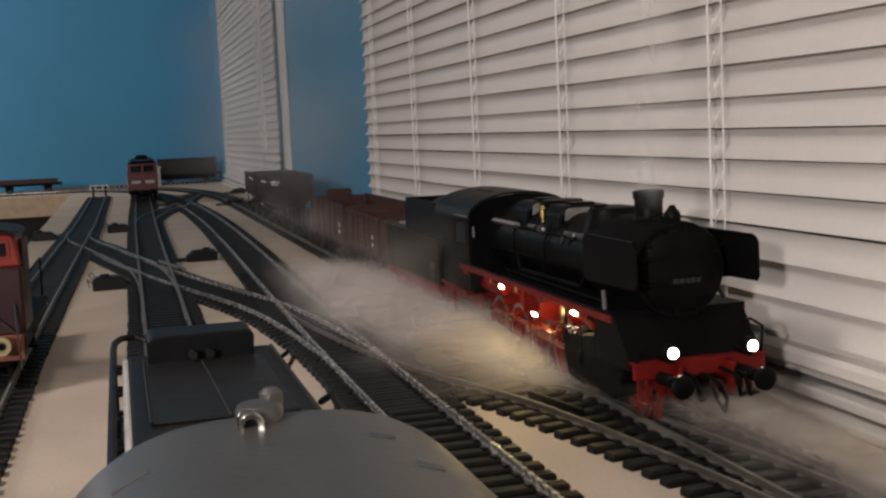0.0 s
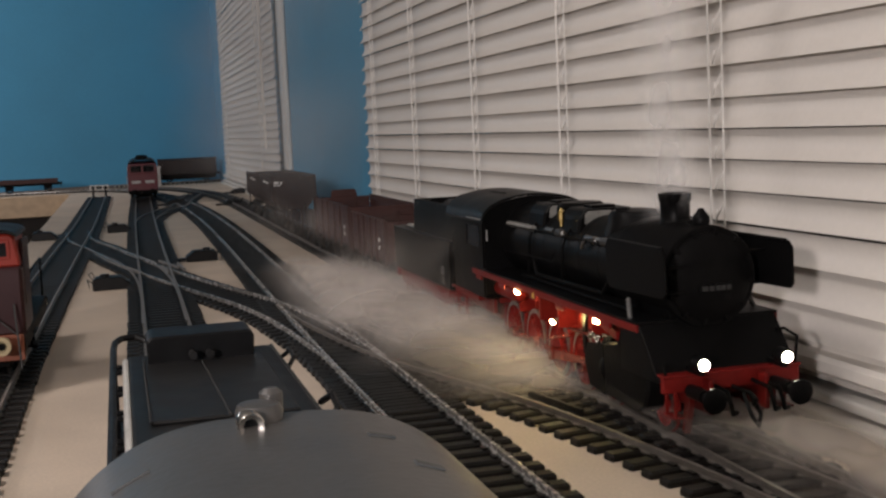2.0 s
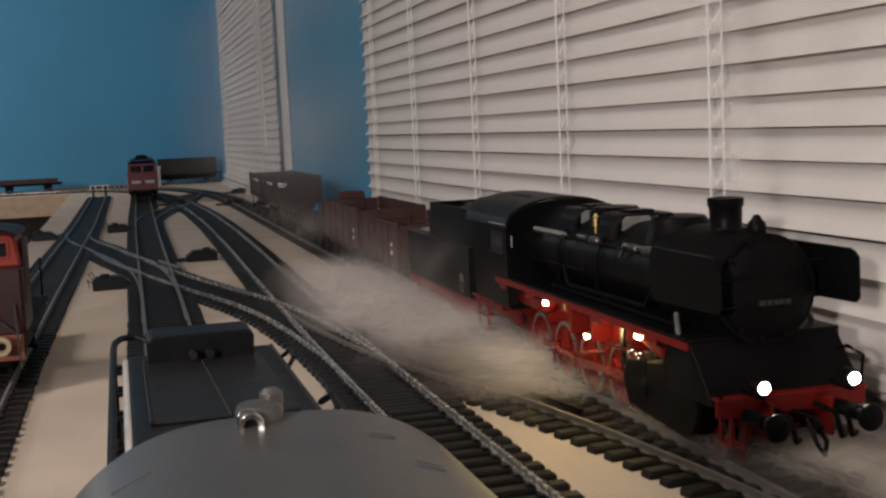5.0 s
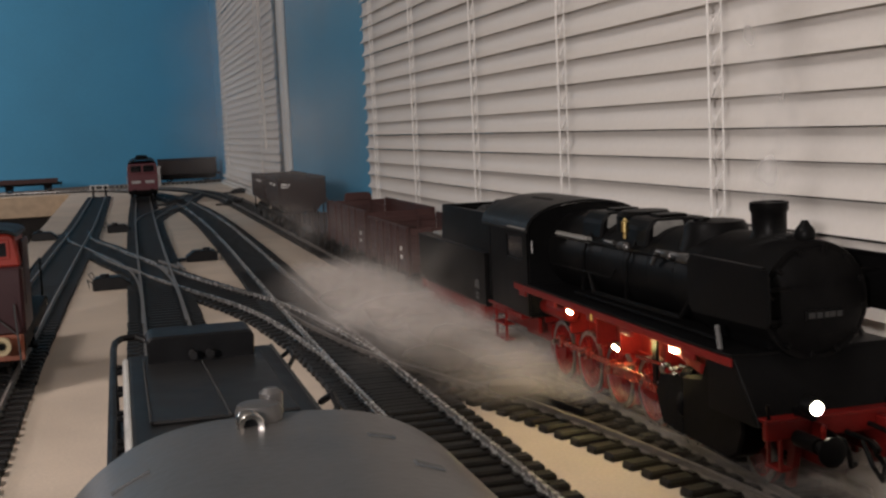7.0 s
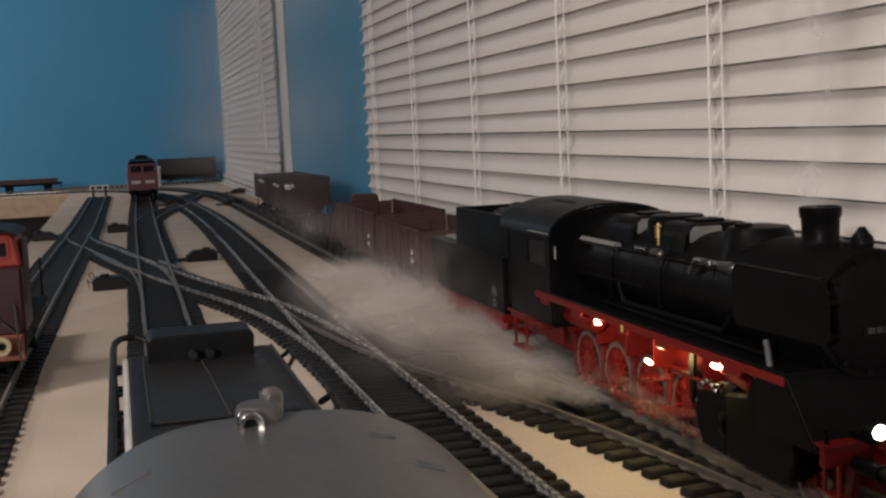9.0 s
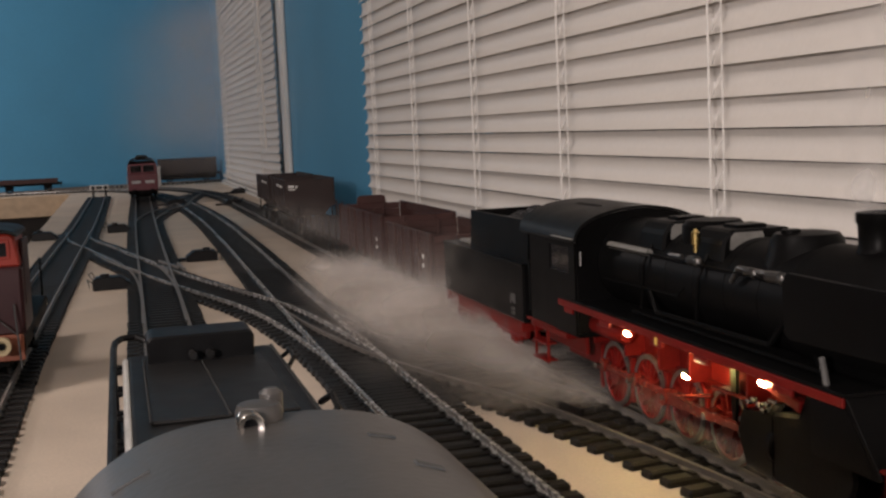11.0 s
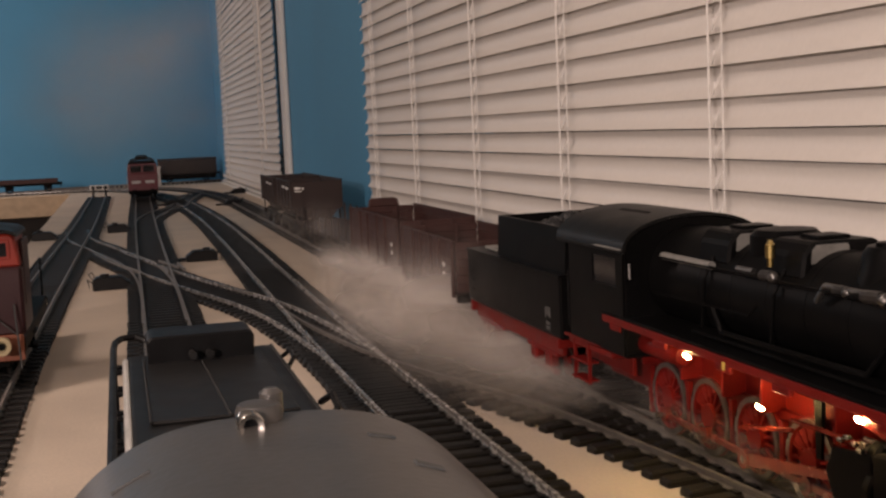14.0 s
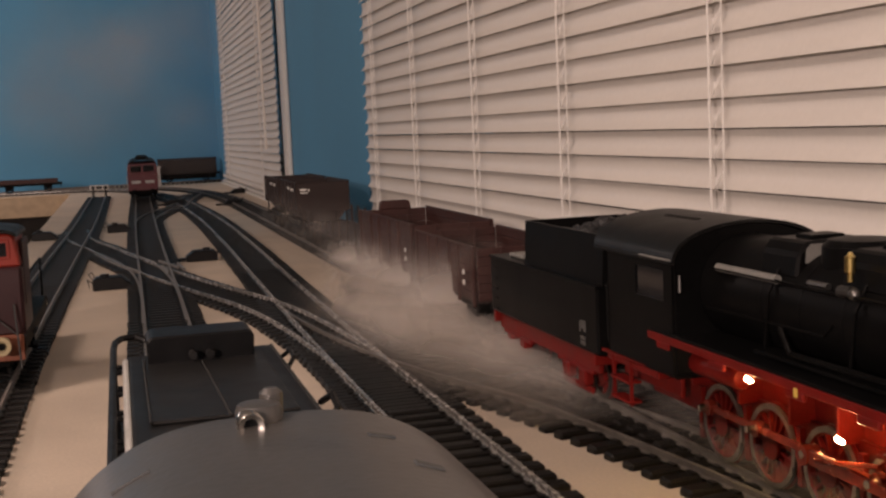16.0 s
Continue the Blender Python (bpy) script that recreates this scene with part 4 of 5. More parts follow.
M_STEELDARK = material("dull_steel", (0.15, 0.145, 0.14), 0.33, metal=0.9, vary=0.25, scale=120)
M_RODRED = material("red_steel_rod", (0.17, 0.02, 0.013), 0.25, metal=0.3, vary=0.25, scale=100)
M_PLATEDIM = material("dim_grey_lettering", (0.018, 0.018, 0.0175), 0.6, vary=0.3, scale=200)
M_YELLOW = material("yellow_marking", (0.65, 0.45, 0.10), 0.5, vary=0.1)
M_DARKGLASS = material("dark_glazing", (0.01, 0.01, 0.012), 0.08, vary=0.1, bump=0)

TRAIN = [(steam_locomotive(), 0.0), (tender(), 15.25),
         (open_wagon(6.6, 2.72, M_BROWN, "brown planked open wagon with white side marks"), 23.9),
         (open_wagon(8.9, 2.88, M_BROWN, "longer brown open wagon with a raised end board", True), 31.1),
         (flat_wagon(15.8), 41.2),
         (hopper_wagon(6.7, "dark brown hopper wagon with pale end marking"), 57.7),
         (hopper_wagon(6.7, "dark brown hopper wagon at the end of the train"), 65.5)]


# ---- standing vehicles and small things on the layout ----
M_CABROOF = material("grey_metal_cab_roof", (0.115, 0.110, 0.105), 0.34, metal=0.35, vary=0.16, scale=60, bump=0.12, fine=500)
M_HOOD = material("dark_grey_hood", (0.0145, 0.0142, 0.0142), 0.42, vary=0.25, scale=50, bump=0.1, fine=600, spec=0.3)
M_DRED = material("dark_red_body", (0.024, 0.0040, 0.0060), 0.38, vary=0.16, scale=30, bump=0.05)
M_ORANGE = material("orange_red_lit_band", (0.24, 0.022, 0.012), 0.4, vary=0.12, scale=40, bump=0.05)
M_GREENGREY = material("green_grey_hood", (0.030, 0.034, 0.030), 0.5, vary=0.2, scale=50)
M_DARKORANGE = material("dull_orange", (0.20, 0.06, 0.03), 0.5, vary=0.2, scale=50)
M_CREAM = material("cream_plastic", (0.36, 0.29, 0.17), 0.5, vary=0.15, scale=80)
M_MOTOR = material("black_plastic", (0.004, 0.004, 0.0045), 0.42, vary=0.3, scale=120, bump=0.2, fine=700, spec=0.25)
M_TAB = material("grey_tab", (0.075, 0.08, 0.082), 0.5, vary=0.2, scale=100)


def shunter():
    """The locomotive under the eye: cab roof near, hood and railing ahead."""
    def near(bm):
        bmesh.ops.translate(bm, vec=(-0.36, -1.38, 0.36), verts=bm.verts)

    e = tagged(empty("shunting_locomotive", pose(0.0345, 0.278, RAILTOP)), "dark grey shunting locomotive with a rounded metal cab roof", "locomotive")
    bm = bmesh.new()
    def crown(x):
        return 3.02 + 1.04 * max(0.0, 1 - (abs(x - 0.06) / 1.52) ** 3.0) ** 0.7

    o = [(0.06 + 1.52 * math.sin(radians(a)), crown(0.06 + 1.52 * math.sin(radians(a)))) for a in range(-88, 89, 4)]
    prism(bm, o + [(x * 0.97, z - 0.07) for x, z in o[::-1]], -9.0, 0.0, "y", 0.02)
    near(bm)
    roof = sp("cab_roof", bm, M_CABROOF, e, "rounded bare grey metal roof")
    for x, y, w, l in ((0.66, -0.70, 0.17, 0.06), (0.80, -1.3, 0.17, 0.09), (-0.80, -0.75, 0.24, 0.02), (-0.72, -1.7, 0.09, 0.06)):
        z = crown(x)
        a = math.atan((crown(x - 0.02) - crown(x + 0.02)) / 0.04)
        bm = bmesh.new()
        box(bm, (-w / 2, -l / 2, -0.01), (w / 2, l / 2, 0.010), 0.004, m=Matrix.Translation((x, y, z)) @ pose(0, 0, 0, 0, math.degrees(a), 0))
        near(bm)
        sp("roof_tab", bm, M_TAB, roof, smooth=False)
    bm = bmesh.new()
    lathe(bm, ((0.15, 3.98), (0.15, 4.17), (0.13, 4.21), (0.06, 4.22)), Matrix.Translation((0.0, -0.14, -0.05)), 20)
    lathe(bm, ((0.075, 3.98), (0.075, 4.24), (0.04, 4.27)), Matrix.Translation((0.10, 0.02, -0.05)), 14)
    near(bm)
    sp("horn_housing", bm, M_CABROOF, e)
    bm = bmesh.new()
    n, prof = 20, ((0.035, 0.07), (0.045, 0.015), (0.075, 0.0), (0.085, 0.015), (0.085, 0.18))
    m = Matrix.Translation((-0.07, -0.36, 4.07)) @ pose(0, 0, 0, -90, 0, 0)
    rings = [[bm.verts.new(m @ Vector((r * math.cos(2 * math.pi * i / n), r * math.sin(2 * math.pi * i / n), z))) for i in range(n)] for r, z in prof]
    for p, q in zip(rings, rings[1:]):
        for i in range(n):
            bm.faces.new((p[i], p[(i + 1) % n], q[(i + 1) % n], q[i]))
    near(bm)
    sp("horn", bm, M_STEEL, e, "bright metal horn bell")
    bm = bmesh.new()
    lathe(bm, ((0.038, 0.05), (0.038, 0.10)), m, 16)
    near(bm)
    sp("horn_mouth", bm, M_MOTOR, e)
    # cab walls
    bm = bmesh.new()
    box(bm, (-1.40, -9.0, 1.3), (-1.34, -0.22, 3.0), 0.01)
    box(bm, (1.34, -9.0, 1.3), (1.40, -0.22, 3.0), 0.01)
    prism(bm, [(-1.34, 1.3), (-1.34, 3.0)] + [(x * 0.85, z - 0.12) for x, z in o[1:-1]] + [(1.34, 3.0), (1.34, 1.3)], -0.28, -0.22, "y")
    near(bm)
    sp("cab_wall", bm, M_HOOD, e, smooth=False)
    # hood
    bm = bmesh.new()
    prism(bm, [(-1.24, 1.3), (-1.24, 2.34), (-1.14, 2.44), (1.30, 2.44), (1.40, 2.34), (1.40, 1.3)], -1.6, 12.3, "y", 0.02)
    sp("hood", bm, M_HOOD, e, smooth=False)
    # white rod: the light caught along the hood's left edge, put in as colour
    bm = bmesh.new()
    rod(bm, (-1.215, 0.2, 2.42), (-1.215, 12.0, 2.42), 0.05, 8)
    sp("hood_edge", bm, M_WHITE, e, "white rod painting the light caught by the hood edge", smooth=False)
    bm = bmesh.new()
    box(bm, (-0.92, 6.9, 2.44), (1.06, 11.6, 2.50), 0.03)
    sp("hood_panel", bm, M_HOOD, e, smooth=False)
    for a, b in (((-0.92, 6.9), (-0.92, 11.4)), ((0.12, 6.9), (0.02, 11.0)), ((1.28, 5.6), (1.28, 11.9))):
        bm = bmesh.new()
        rod(bm, (a[0], a[1], 2.505), (b[0], b[1], 2.505), 0.022, 6)
        sp("panel_seam", bm, M_PLATEDIM, e)
    bm = bmesh.new()
    prism(bm, [(-0.84, 2.44), (-0.86, 2.86), (-0.78, 2.94), (0.84, 2.94), (0.92, 2.86), (0.90, 2.44)], 11.1, 12.1, "y", 0.03)
    sp("exhaust_box", bm, M_MOTOR, e, "black box at the hood's end", smooth=False)
    for x in (-0.12, 0.16):
        bm = bmesh.new()
        rod(bm, (x, 10.9, 2.62), (x, 11.12, 2.62), 0.07, 10)
        sp("bolt", bm, M_HOOD, e)
    bm = bmesh.new()
    box(bm, (-1.56, 0.0, 1.05), (1.62, 13.0, 1.28), 0.03)
    box(bm, (-1.2, -8.8, 0.45), (1.2, 12.4, 1.04), 0.04)
    sp("walkway", bm, M_MOTOR, e, smooth=False)
    # railing beside the hood
    bm = bmesh.new()
    pts = [(-1.40, 4.0, 2.60), (-1.40, 12.2, 2.60), (-1.37, 12.7, 2.64), (-1.26, 13.0, 2.66), (-1.02, 13.1, 2.66), (-0.86, 13.0, 2.60)]
    pipe(bm, pts, 0.058, 8)
    sp("handrail", bm, M_MOTOR, e, "thick black handrail")
    for y in (4.9, 6.5, 8.2, 9.9, 11.7):
        bm = bmesh.new()
        rod(bm, (-1.40, y, 1.28), (-1.40, y, 2.6), 0.04, 8)
        rod(bm, (-1.40, y, 2.40), (-1.20, y, 2.36), 0.04, 8)
        box(bm, (-1.46, y - 0.10, 2.26), (-1.26, y + 0.10, 2.35), 0.03)
        sp("rail_post", bm, M_MOTOR, e)
    bm = bmesh.new()
    pipe(bm, [(1.42, 7.0, 2.2), (1.60, 7.1, 2.4), (1.60, 7.5, 2.5), (1.46, 7.7, 2.36)], 0.05, 6)
    sp("grab_rail", bm, M_MOTOR, e)
    bm = bmesh.new()
    pipe(bm, [(1.42, 11.0, 2.2), (1.56, 11.1, 2.4), (1.56, 11.5, 2.45), (1.42, 11.7, 2.3)], 0.04, 6)
    sp("grab_rail", bm, M_MOTOR, e)
    for y in (-5.5, -1.0, 4.0, 9.5):
        wheelset(e, y, 0.5, 0, M_MOTOR)
    return e


def red_diesel(at, turn, label, front_only=False):
    """A boxy red diesel: side band, windows, grey roof, dark bogies; its end faces -y of its own space."""
    L = 18.0
    e = tagged(empty("diesel_locomotive", at @ pose(0, 0, 0, 0, 0, turn)), label, "locomotive")
    bm = bmesh.new()
    prism(bm, [(-1.46, 1.05), (-1.48, 2.86), (1.48, 2.86), (1.46, 1.05)], 0.15, L, "y", 0.06)
    sp("body", bm, M_CRIMSON if front_only else M_DRED, e, smooth=False)
    bm = bmesh.new()
    prism(bm, [(-1.475, 2.84), (-1.40, 3.72), (-1.30, 3.84), (1.30, 3.84), (1.40, 3.72), (1.475, 2.84)], 0.28, L - 0.1, "y", 0.05)
    sp("upper_body", bm, M_CRIMSON if front_only else M_ORANGE, e, smooth=False)
    bm = bmesh.new()
    o = arch(1.40, 4.28, 3.80, 14)
    prism(bm, o + [(x, z - 0.08) for x, z in o[::-1]], 0.2, L - 0.05, "y", 0.02)
    roof = sp("roof", bm, M_GREYROOF, e, "dull grey roof")
    for y in (2.0, 7.0, 11.5):
        bm = bmesh.new()
        lathe(bm, ((0.62, 4.15), (0.62, 4.46), (0.5, 4.54), (0.2, 4.56)), Matrix.Translation((0, y, 0)), 18)
        sp("roof_fan", bm, M_BLACKDULL, roof)
    for x0, x1 in ((-1.15, -0.10), (0.10, 1.15)):
        bm = bmesh.new()
        box(bm, (x0, 0.24, 2.98), (x1, 0.30, 3.62), 0.02)
        sp("window", bm, M_DARKGLASS, e, smooth=False)
    for side in (-1, 1):
        for y in (0.75, 2.6, L - 4.2, L - 2.2):
            bm = bmesh.new()
            box(bm, (side * 1.40, y, 2.96), (side * 1.475, y + 1.1, 3.60), 0.03)
            w = sp("window", bm, M_EDGE, e, smooth=False)
            bm = bmesh.new()
            box(bm, (side * 1.41, y + 0.09, 3.04), (side * 1.482, y + 1.01, 3.52), 0.02)
            sp("pane", bm, M_DARKGLASS, w, smooth=False)
        bm = bmesh.new()
        rod(bm, (side * 1.56, 0.55, 1.2), (side * 1.56, 0.55, 2.6), 0.035, 6)
        rod(bm, (side * 1.56, L - 5.0, 0.75), (side * 1.56, L - 5.0, 2.75), 0.035, 6)
        sp("grab_rail", bm, M_EDGE, e)
        bm = bmesh.new()
        box(bm, (side * 1.44, L - 0.42, 1.2), (side * 1.50, L - 0.12, 3.7), 0.02)
        sp("corner_strip", bm, M_CREAM if not front_only else M_DRED, e, smooth=False)
        for y0 in (2.0, L - 5.4):
            bm = bmesh.new()
            box(bm, (side * 1.0, y0 - 0.5, 0.45), (side * 1.16, y0 + 3.2, 0.95), 0.05)
            box(bm, (side * 1.05, y0 + 0.9, 0.30), (side * 1.2, y0 + 1.9, 0.7), 0.05)
            bogie = sp("bogie", bm, M_BLACKDULL, e, smooth=False)
            for dy in (0.2, 2.6):
                bm = bmesh.new()
                lathe(bm, ((0.24, 0), (0.26, 0.06), (0.16, 0.10), (0.12, 0.05)), Matrix.Translation((side * 1.16, y0 + dy, 0.62)) @ pose(0, 0, 0, 0, side * 90, 0), 16)
                sp("axle_box", bm, M_CREAM if not front_only else M_BLACKDULL, bogie)
        for z in (0.55, 0.9):
            bm = bmesh.new()
            box(bm, (side * 1.2, L - 0.9, z), (side * 1.5, L - 0.2, z + 0.06), 0.01)
            sp("step", bm, M_BLACKDULL, e, smooth=False)
    for y in (0.05, L + 0.02):
        bm = bmesh.new()
        box(bm, (-1.42, y - 0.06, 0.75), (1.42, y + 0.12, 1.15), 0.03)
        sp("buffer_beam", bm, M_BLACKDULL, e, smooth=False)
    for x0, x1 in ((-1.12, -0.22), (0.22, 1.12)):
        bm = bmesh.new()
        box(bm, (x0, 0.10, 1.84), (x1, 0.17, 2.12), 0.02)
        sp("front_panel", bm, M_EDGE if front_only else M_DRED, e, smooth=False)
    buffers(e, 0, -0.9, M_BLACKDULL)
    buffers(e, L, 0.9, M_BLACKDULL)
    for y in (2.2, 4.6, L - 5.2, L - 2.8):
        wheelset(e, y, 0.48, 0, M_BLACKDULL, M_STEELDARK)
    return e




def rail_tractor():
    """A red diesel whose cab end looks at the eye; its low hood lies behind the cab."""
    e = tagged(empty("diesel_tractor", pose(-0.1275, 1.020, RAILTOP, 0, 0, -0.7)), "dark red and orange diesel with cream buffers on the siding", "locomotive")
    bm = bmesh.new()
    box(bm, (-1.47, 0.0, 1.25), (1.47, 2.3, 3.06), 0.08)
    sp("cab", bm, M_DRED, e, smooth=False)
    # the upper cab's brighter orange-red has the light on it painted in
    bm = bmesh.new()
    prism(bm, [(-1.46, 3.05), (-1.34, 3.82), (-1.22, 3.92), (1.22, 3.92), (1.34, 3.82), (1.46, 3.05)], 0.04, 2.26, "y", 0.06)
    sp("cab_upper", bm, M_ORANGE, e, "orange upper cab, its colour brightened for the light on it", smooth=False)
    for q in (-0.70, 0.70):
        bm = bmesh.new()
        box(bm, (q - 0.55, 0.015, 3.26), (q + 0.52, 0.07, 3.78), 0.05)
        w = sp("window_surround", bm, M_ORANGE, e, smooth=False)
        bm = bmesh.new()
        box(bm, (q - 0.47, 0.004, 3.33), (q + 0.44, 0.05, 3.70), 0.03)
        sp("pane", bm, M_DARKGLASS, w, smooth=False)
    bm = bmesh.new()
    o = arch(1.42, 4.12, 3.90, 12)
    prism(bm, o + [(x, z - 0.09) for x, z in o[::-1]], -0.18, 2.5, "y", 0.02)
    sp("roof", bm, M_GREYROOF, e)
    for q in (-1.46, 1.46):
        bm = bmesh.new()
        box(bm, (q - 0.03, 0.5, 2.0), (q + 0.03, 2.1, 3.7), 0.02)
        sp("door", bm, M_DRED, e, smooth=False)
    bm = bmesh.new()
    prism(bm, [(-0.95, 1.2), (-0.95, 2.1), (-0.80, 2.26), (0.80, 2.26), (0.95, 2.1), (0.95, 1.2)], 2.3, 8.2, "y", 0.03)
    sp("hood", bm, M_GREENGREY, e, smooth=False)
    bm = bmesh.new()
    box(bm, (-1.42, 0.05, 0.78), (1.42, 8.6, 1.22), 0.04)
    box(bm, (-1.0, 0.4, 0.35), (1.0, 8.2, 0.80), 0.04)
    sp("frame", bm, M_BLACKDULL, e, smooth=False)
    bm = bmesh.new()
    box(bm, (-1.40, -0.06, 0.60), (1.40, 0.06, 1.28), 0.02)
    sp("buffer_beam", bm, M_DARKORANGE, e, "dull orange buffer beam", smooth=False)
    for q in (-0.875, 0.875):
        bm = bmesh.new()
        n, prof = 20, ((0.10, 0.06), (0.14, 0.0), (0.24, 0.0), (0.25, 0.05), (0.20, 0.40))
        m = Matrix.Translation((q, -0.52, 1.06)) @ pose(0, 0, 0, -90, 0, 0)
        lathe(bm, prof, m, n)
        sp("buffer", bm, M_CREAM, e, "cream ring buffer")
        bm = bmesh.new()
        lathe(bm, ((0.09, -0.012), (0.09, 0.05)), m, 14)
        sp("buffer_hole", bm, M_BLACKDULL, e)
    for q in (-1.22, 1.22):
        bm = bmesh.new()
        rod(bm, (q, -0.10, 2.10), (q + 0.10, -0.30, 0.40), 0.028, 6)
        rod(bm, (q + 0.02, -0.16, 1.30), (q - 0.45, -0.05, 1.75), 0.022, 6)
        sp("hose", bm, M_PLATEDIM, e)
        bm = bmesh.new()
        for z in (0.5, 0.9):
            box(bm, (q - 0.1, 2.5, z), (q + 0.28, 3.4, z + 0.06), 0.01)
        for y in (2.55, 3.3):
            box(bm, (q + 0.1, y, 0.5), (q + 0.16, y + 0.06, 1.6))
        sp("step", bm, M_BLACKDULL, e, smooth=False)
    bm = bmesh.new()
    pipe(bm, [(1.3, 2.6, 1.3), (1.3, 2.6, 2.5), (1.3, 8.2, 2.5), (1.3, 8.2, 1.3)], 0.04, 6)
    sp("handrail", bm, M_BLACKDULL, e)
    for y in (1.6, 4.3, 7.0):
        wheelset(e, y, 0.5, 0, M_BLACKDULL, M_STEELDARK)
    return e


shunter()
rail_tractor()
red_diesel(pose(0.073, 3.86, RAILTOP), -1.0, "distant dark red diesel locomotive with white front panels", True)

# goods wagons standing at the far end
low = tagged(empty("low_wagon", pose(-0.242, 5.147, RAILTOP - 0.0006, 0, 0, 90)), "low brown wagon standing on the far cross track", "goods wagon")
bm = bmesh.new()
box(bm, (-1.38, 0.0, 1.15), (1.38, 7.4, 1.24), 0.02)
sp("floor_board", bm, M_DARKBROWN, low, smooth=False)
for q in (-1.36, 1.36):
    for k in range(4):
        bm = bmesh.new()
        box(bm, (q - 0.04, 0.05 + k * 1.85, 1.2), (q + 0.04, 1.82 + k * 1.85, 1.72), 0.02)
        sp("side_flap", bm, M_BROWN, low, smooth=False)
underframe(low, 7.4, (1.3, 6.1))

siding = [(0.446, 5.47), (0.2, 5.47), (-0.1, 5.47), (-0.3, 5.47)]
track(siding, "short siding of track along the end wall", near=0)
dark = tagged(empty("covered_wagon", pose(0.428, 5.47, RAILTOP, 0, 0, 90)), "dark brown covered wagon parked by the end wall", "goods wagon")
bm = bmesh.new()
box(bm, (-1.30, 0.0, 1.1), (1.30, 8.2, 3.1), 0.06)
sp("body", bm, M_BLACKBROWN, dark, smooth=False)
for k in range(3):
    bm = bmesh.new()
    box(bm, (1.30, 0.15 + 2.72 * k, 1.25), (1.38, 2.62 + 2.72 * k, 2.95), 0.04)
    sp("door", bm, M_BLACKBROWN, dark, smooth=False)
bm = bmesh.new()
prism(bm, arch(1.36, 3.35, 3.08, 10), -0.05, 8.25, "y")
sp("roof", bm, M_BLACKBROWN, dark)
bm = bmesh.new()
box(bm, (-1.2, 0.1, 0.35), (1.2, 8.1, 1.08), 0.05)
sp("skirt", bm, M_BLACKDULL, dark, smooth=False)
underframe(dark, 8.2, (1.5, 6.7))
pale = bmesh.new()
box(pale, (0.148, 5.30, 0.0), (0.176, 5.36, 0.082), 0.003)
box(pale, (0.144, 5.295, 0.079), (0.180, 5.365, 0.086), 0.002)
tagged(part("switch_box", pale, M_EDGE, smooth=False), "small pale grey box standing behind the distant locomotive", "box")

# buffer stop at the end of the siding
stop = tagged(empty("buffer_stop", pose(-0.0715, 4.53, 0.0)), "white buffer stop with two black buffers ending the siding", "buffer stop")
bm = bmesh.new()
box(bm, (-0.033, -0.004, 0.028), (0.033, 0.004, 0.046), 0.001)
part("beam", bm, M_WHITE, stop, smooth=False)
for x in (-0.022, 0.022):
    bm = bmesh.new()
    rod(bm, (x, -0.014, 0.037), (x, -0.004, 0.037), 0.0068, 14)
    part("buffer", bm, M_MOTOR, stop)
    bm = bmesh.new()
    box(bm, (x - 0.004, -0.003, 0.0), (x + 0.004, 0.003, 0.028))
    box(bm, (x - 0.004, 0.0, 0.0), (x + 0.004, 0.006, 0.004))
    part("upright", bm, M_MOTOR, stop, smooth=False)
bm = bmesh.new()
box(bm, (-0.010, -0.0065, 0.032), (0.010, -0.0042, 0.042), 0.001)
part("plate", bm, M_MOTOR, stop, smooth=False)


def point_motor():
    e = tagged(empty("point_motor"), "small black plastic point motor screwed to the board", "point motor", group="point motors")
    bm = bmesh.new()
    prism(bm, [(-0.029, 0.0), (-0.029, 0.013), (-0.024, 0.0175), (0.010, 0.0175), (0.016, 0.012), (0.022, 0.009), (0.022, 0.0)], -0.017, 0.017, "y", 0.0015)
    part("case", bm, M_MOTOR, e, smooth=False)
    bm = bmesh.new()
    box(bm, (0.020, -0.006, 0.001), (0.046, 0.006, 0.006), 0.001)
    part("lever", bm, M_MOTOR, e, smooth=False)
    bm = bmesh.new()
    rod(bm, (-0.012, 0, 0.0165), (-0.012, 0, 0.021), 0.006, 12)
    part("cap", bm, M_MOTOR, e)
    bm = bmesh.new()
    pipe(bm, [(-0.026, 0.010, 0.008), (-0.034, 0.018, 0.020), (-0.030, 0.026, 0.022), (-0.022, 0.034, 0.004)], 0.0007, 5)
    pipe(bm, [(-0.026, -0.004, 0.008), (-0.036, 0.006, 0.014), (-0.034, 0.022, 0.001)], 0.0007, 5)
    part("wire", bm, M_MOTOR, e)
    return e


motor = point_motor()
MOTORS = ((-0.014, 1.70, 0), (-0.158, 2.66, 0), (-0.004, 2.76, 0), (0.120, 2.00, 180), (0.316, 3.55, 180), (0.155, 3.72, 180), (0.290, 1.43, 0), (0.400, 4.25, 180))
motor.matrix_basis = pose(-0.016, 1.70, 0.0003, 0, 0, 0)
for x, y, a in MOTORS[1:]:
    copy_thing(motor, pose(x, y, 0.0003, 0, 0, a))

# loose leads and a dark loose rail piece by the crossover
bm = bmesh.new()
box(bm, (-0.0013, -0.036, 0.0), (0.0013, 0.036, 0.0048), 0.0004)
lead = part("check_rail", bm, M_MOTOR, smooth=False)
lead.matrix_basis = pose(0.2845, 0.772, 0.0048, 0, 0, 11)
tagged(lead, "short black check rail beside the crossover rail", "rail")
bm = bmesh.new()
pipe(bm, [(0.258, 0.742, 0.0008), (0.264, 0.728, 0.0010), (0.272, 0.716, 0.0008), (0.282, 0.704, 0.0008)], 0.0007, 5)
tagged(part("loose_wire", bm, M_CREAM), "thin pale wire lying on the board", "wire")

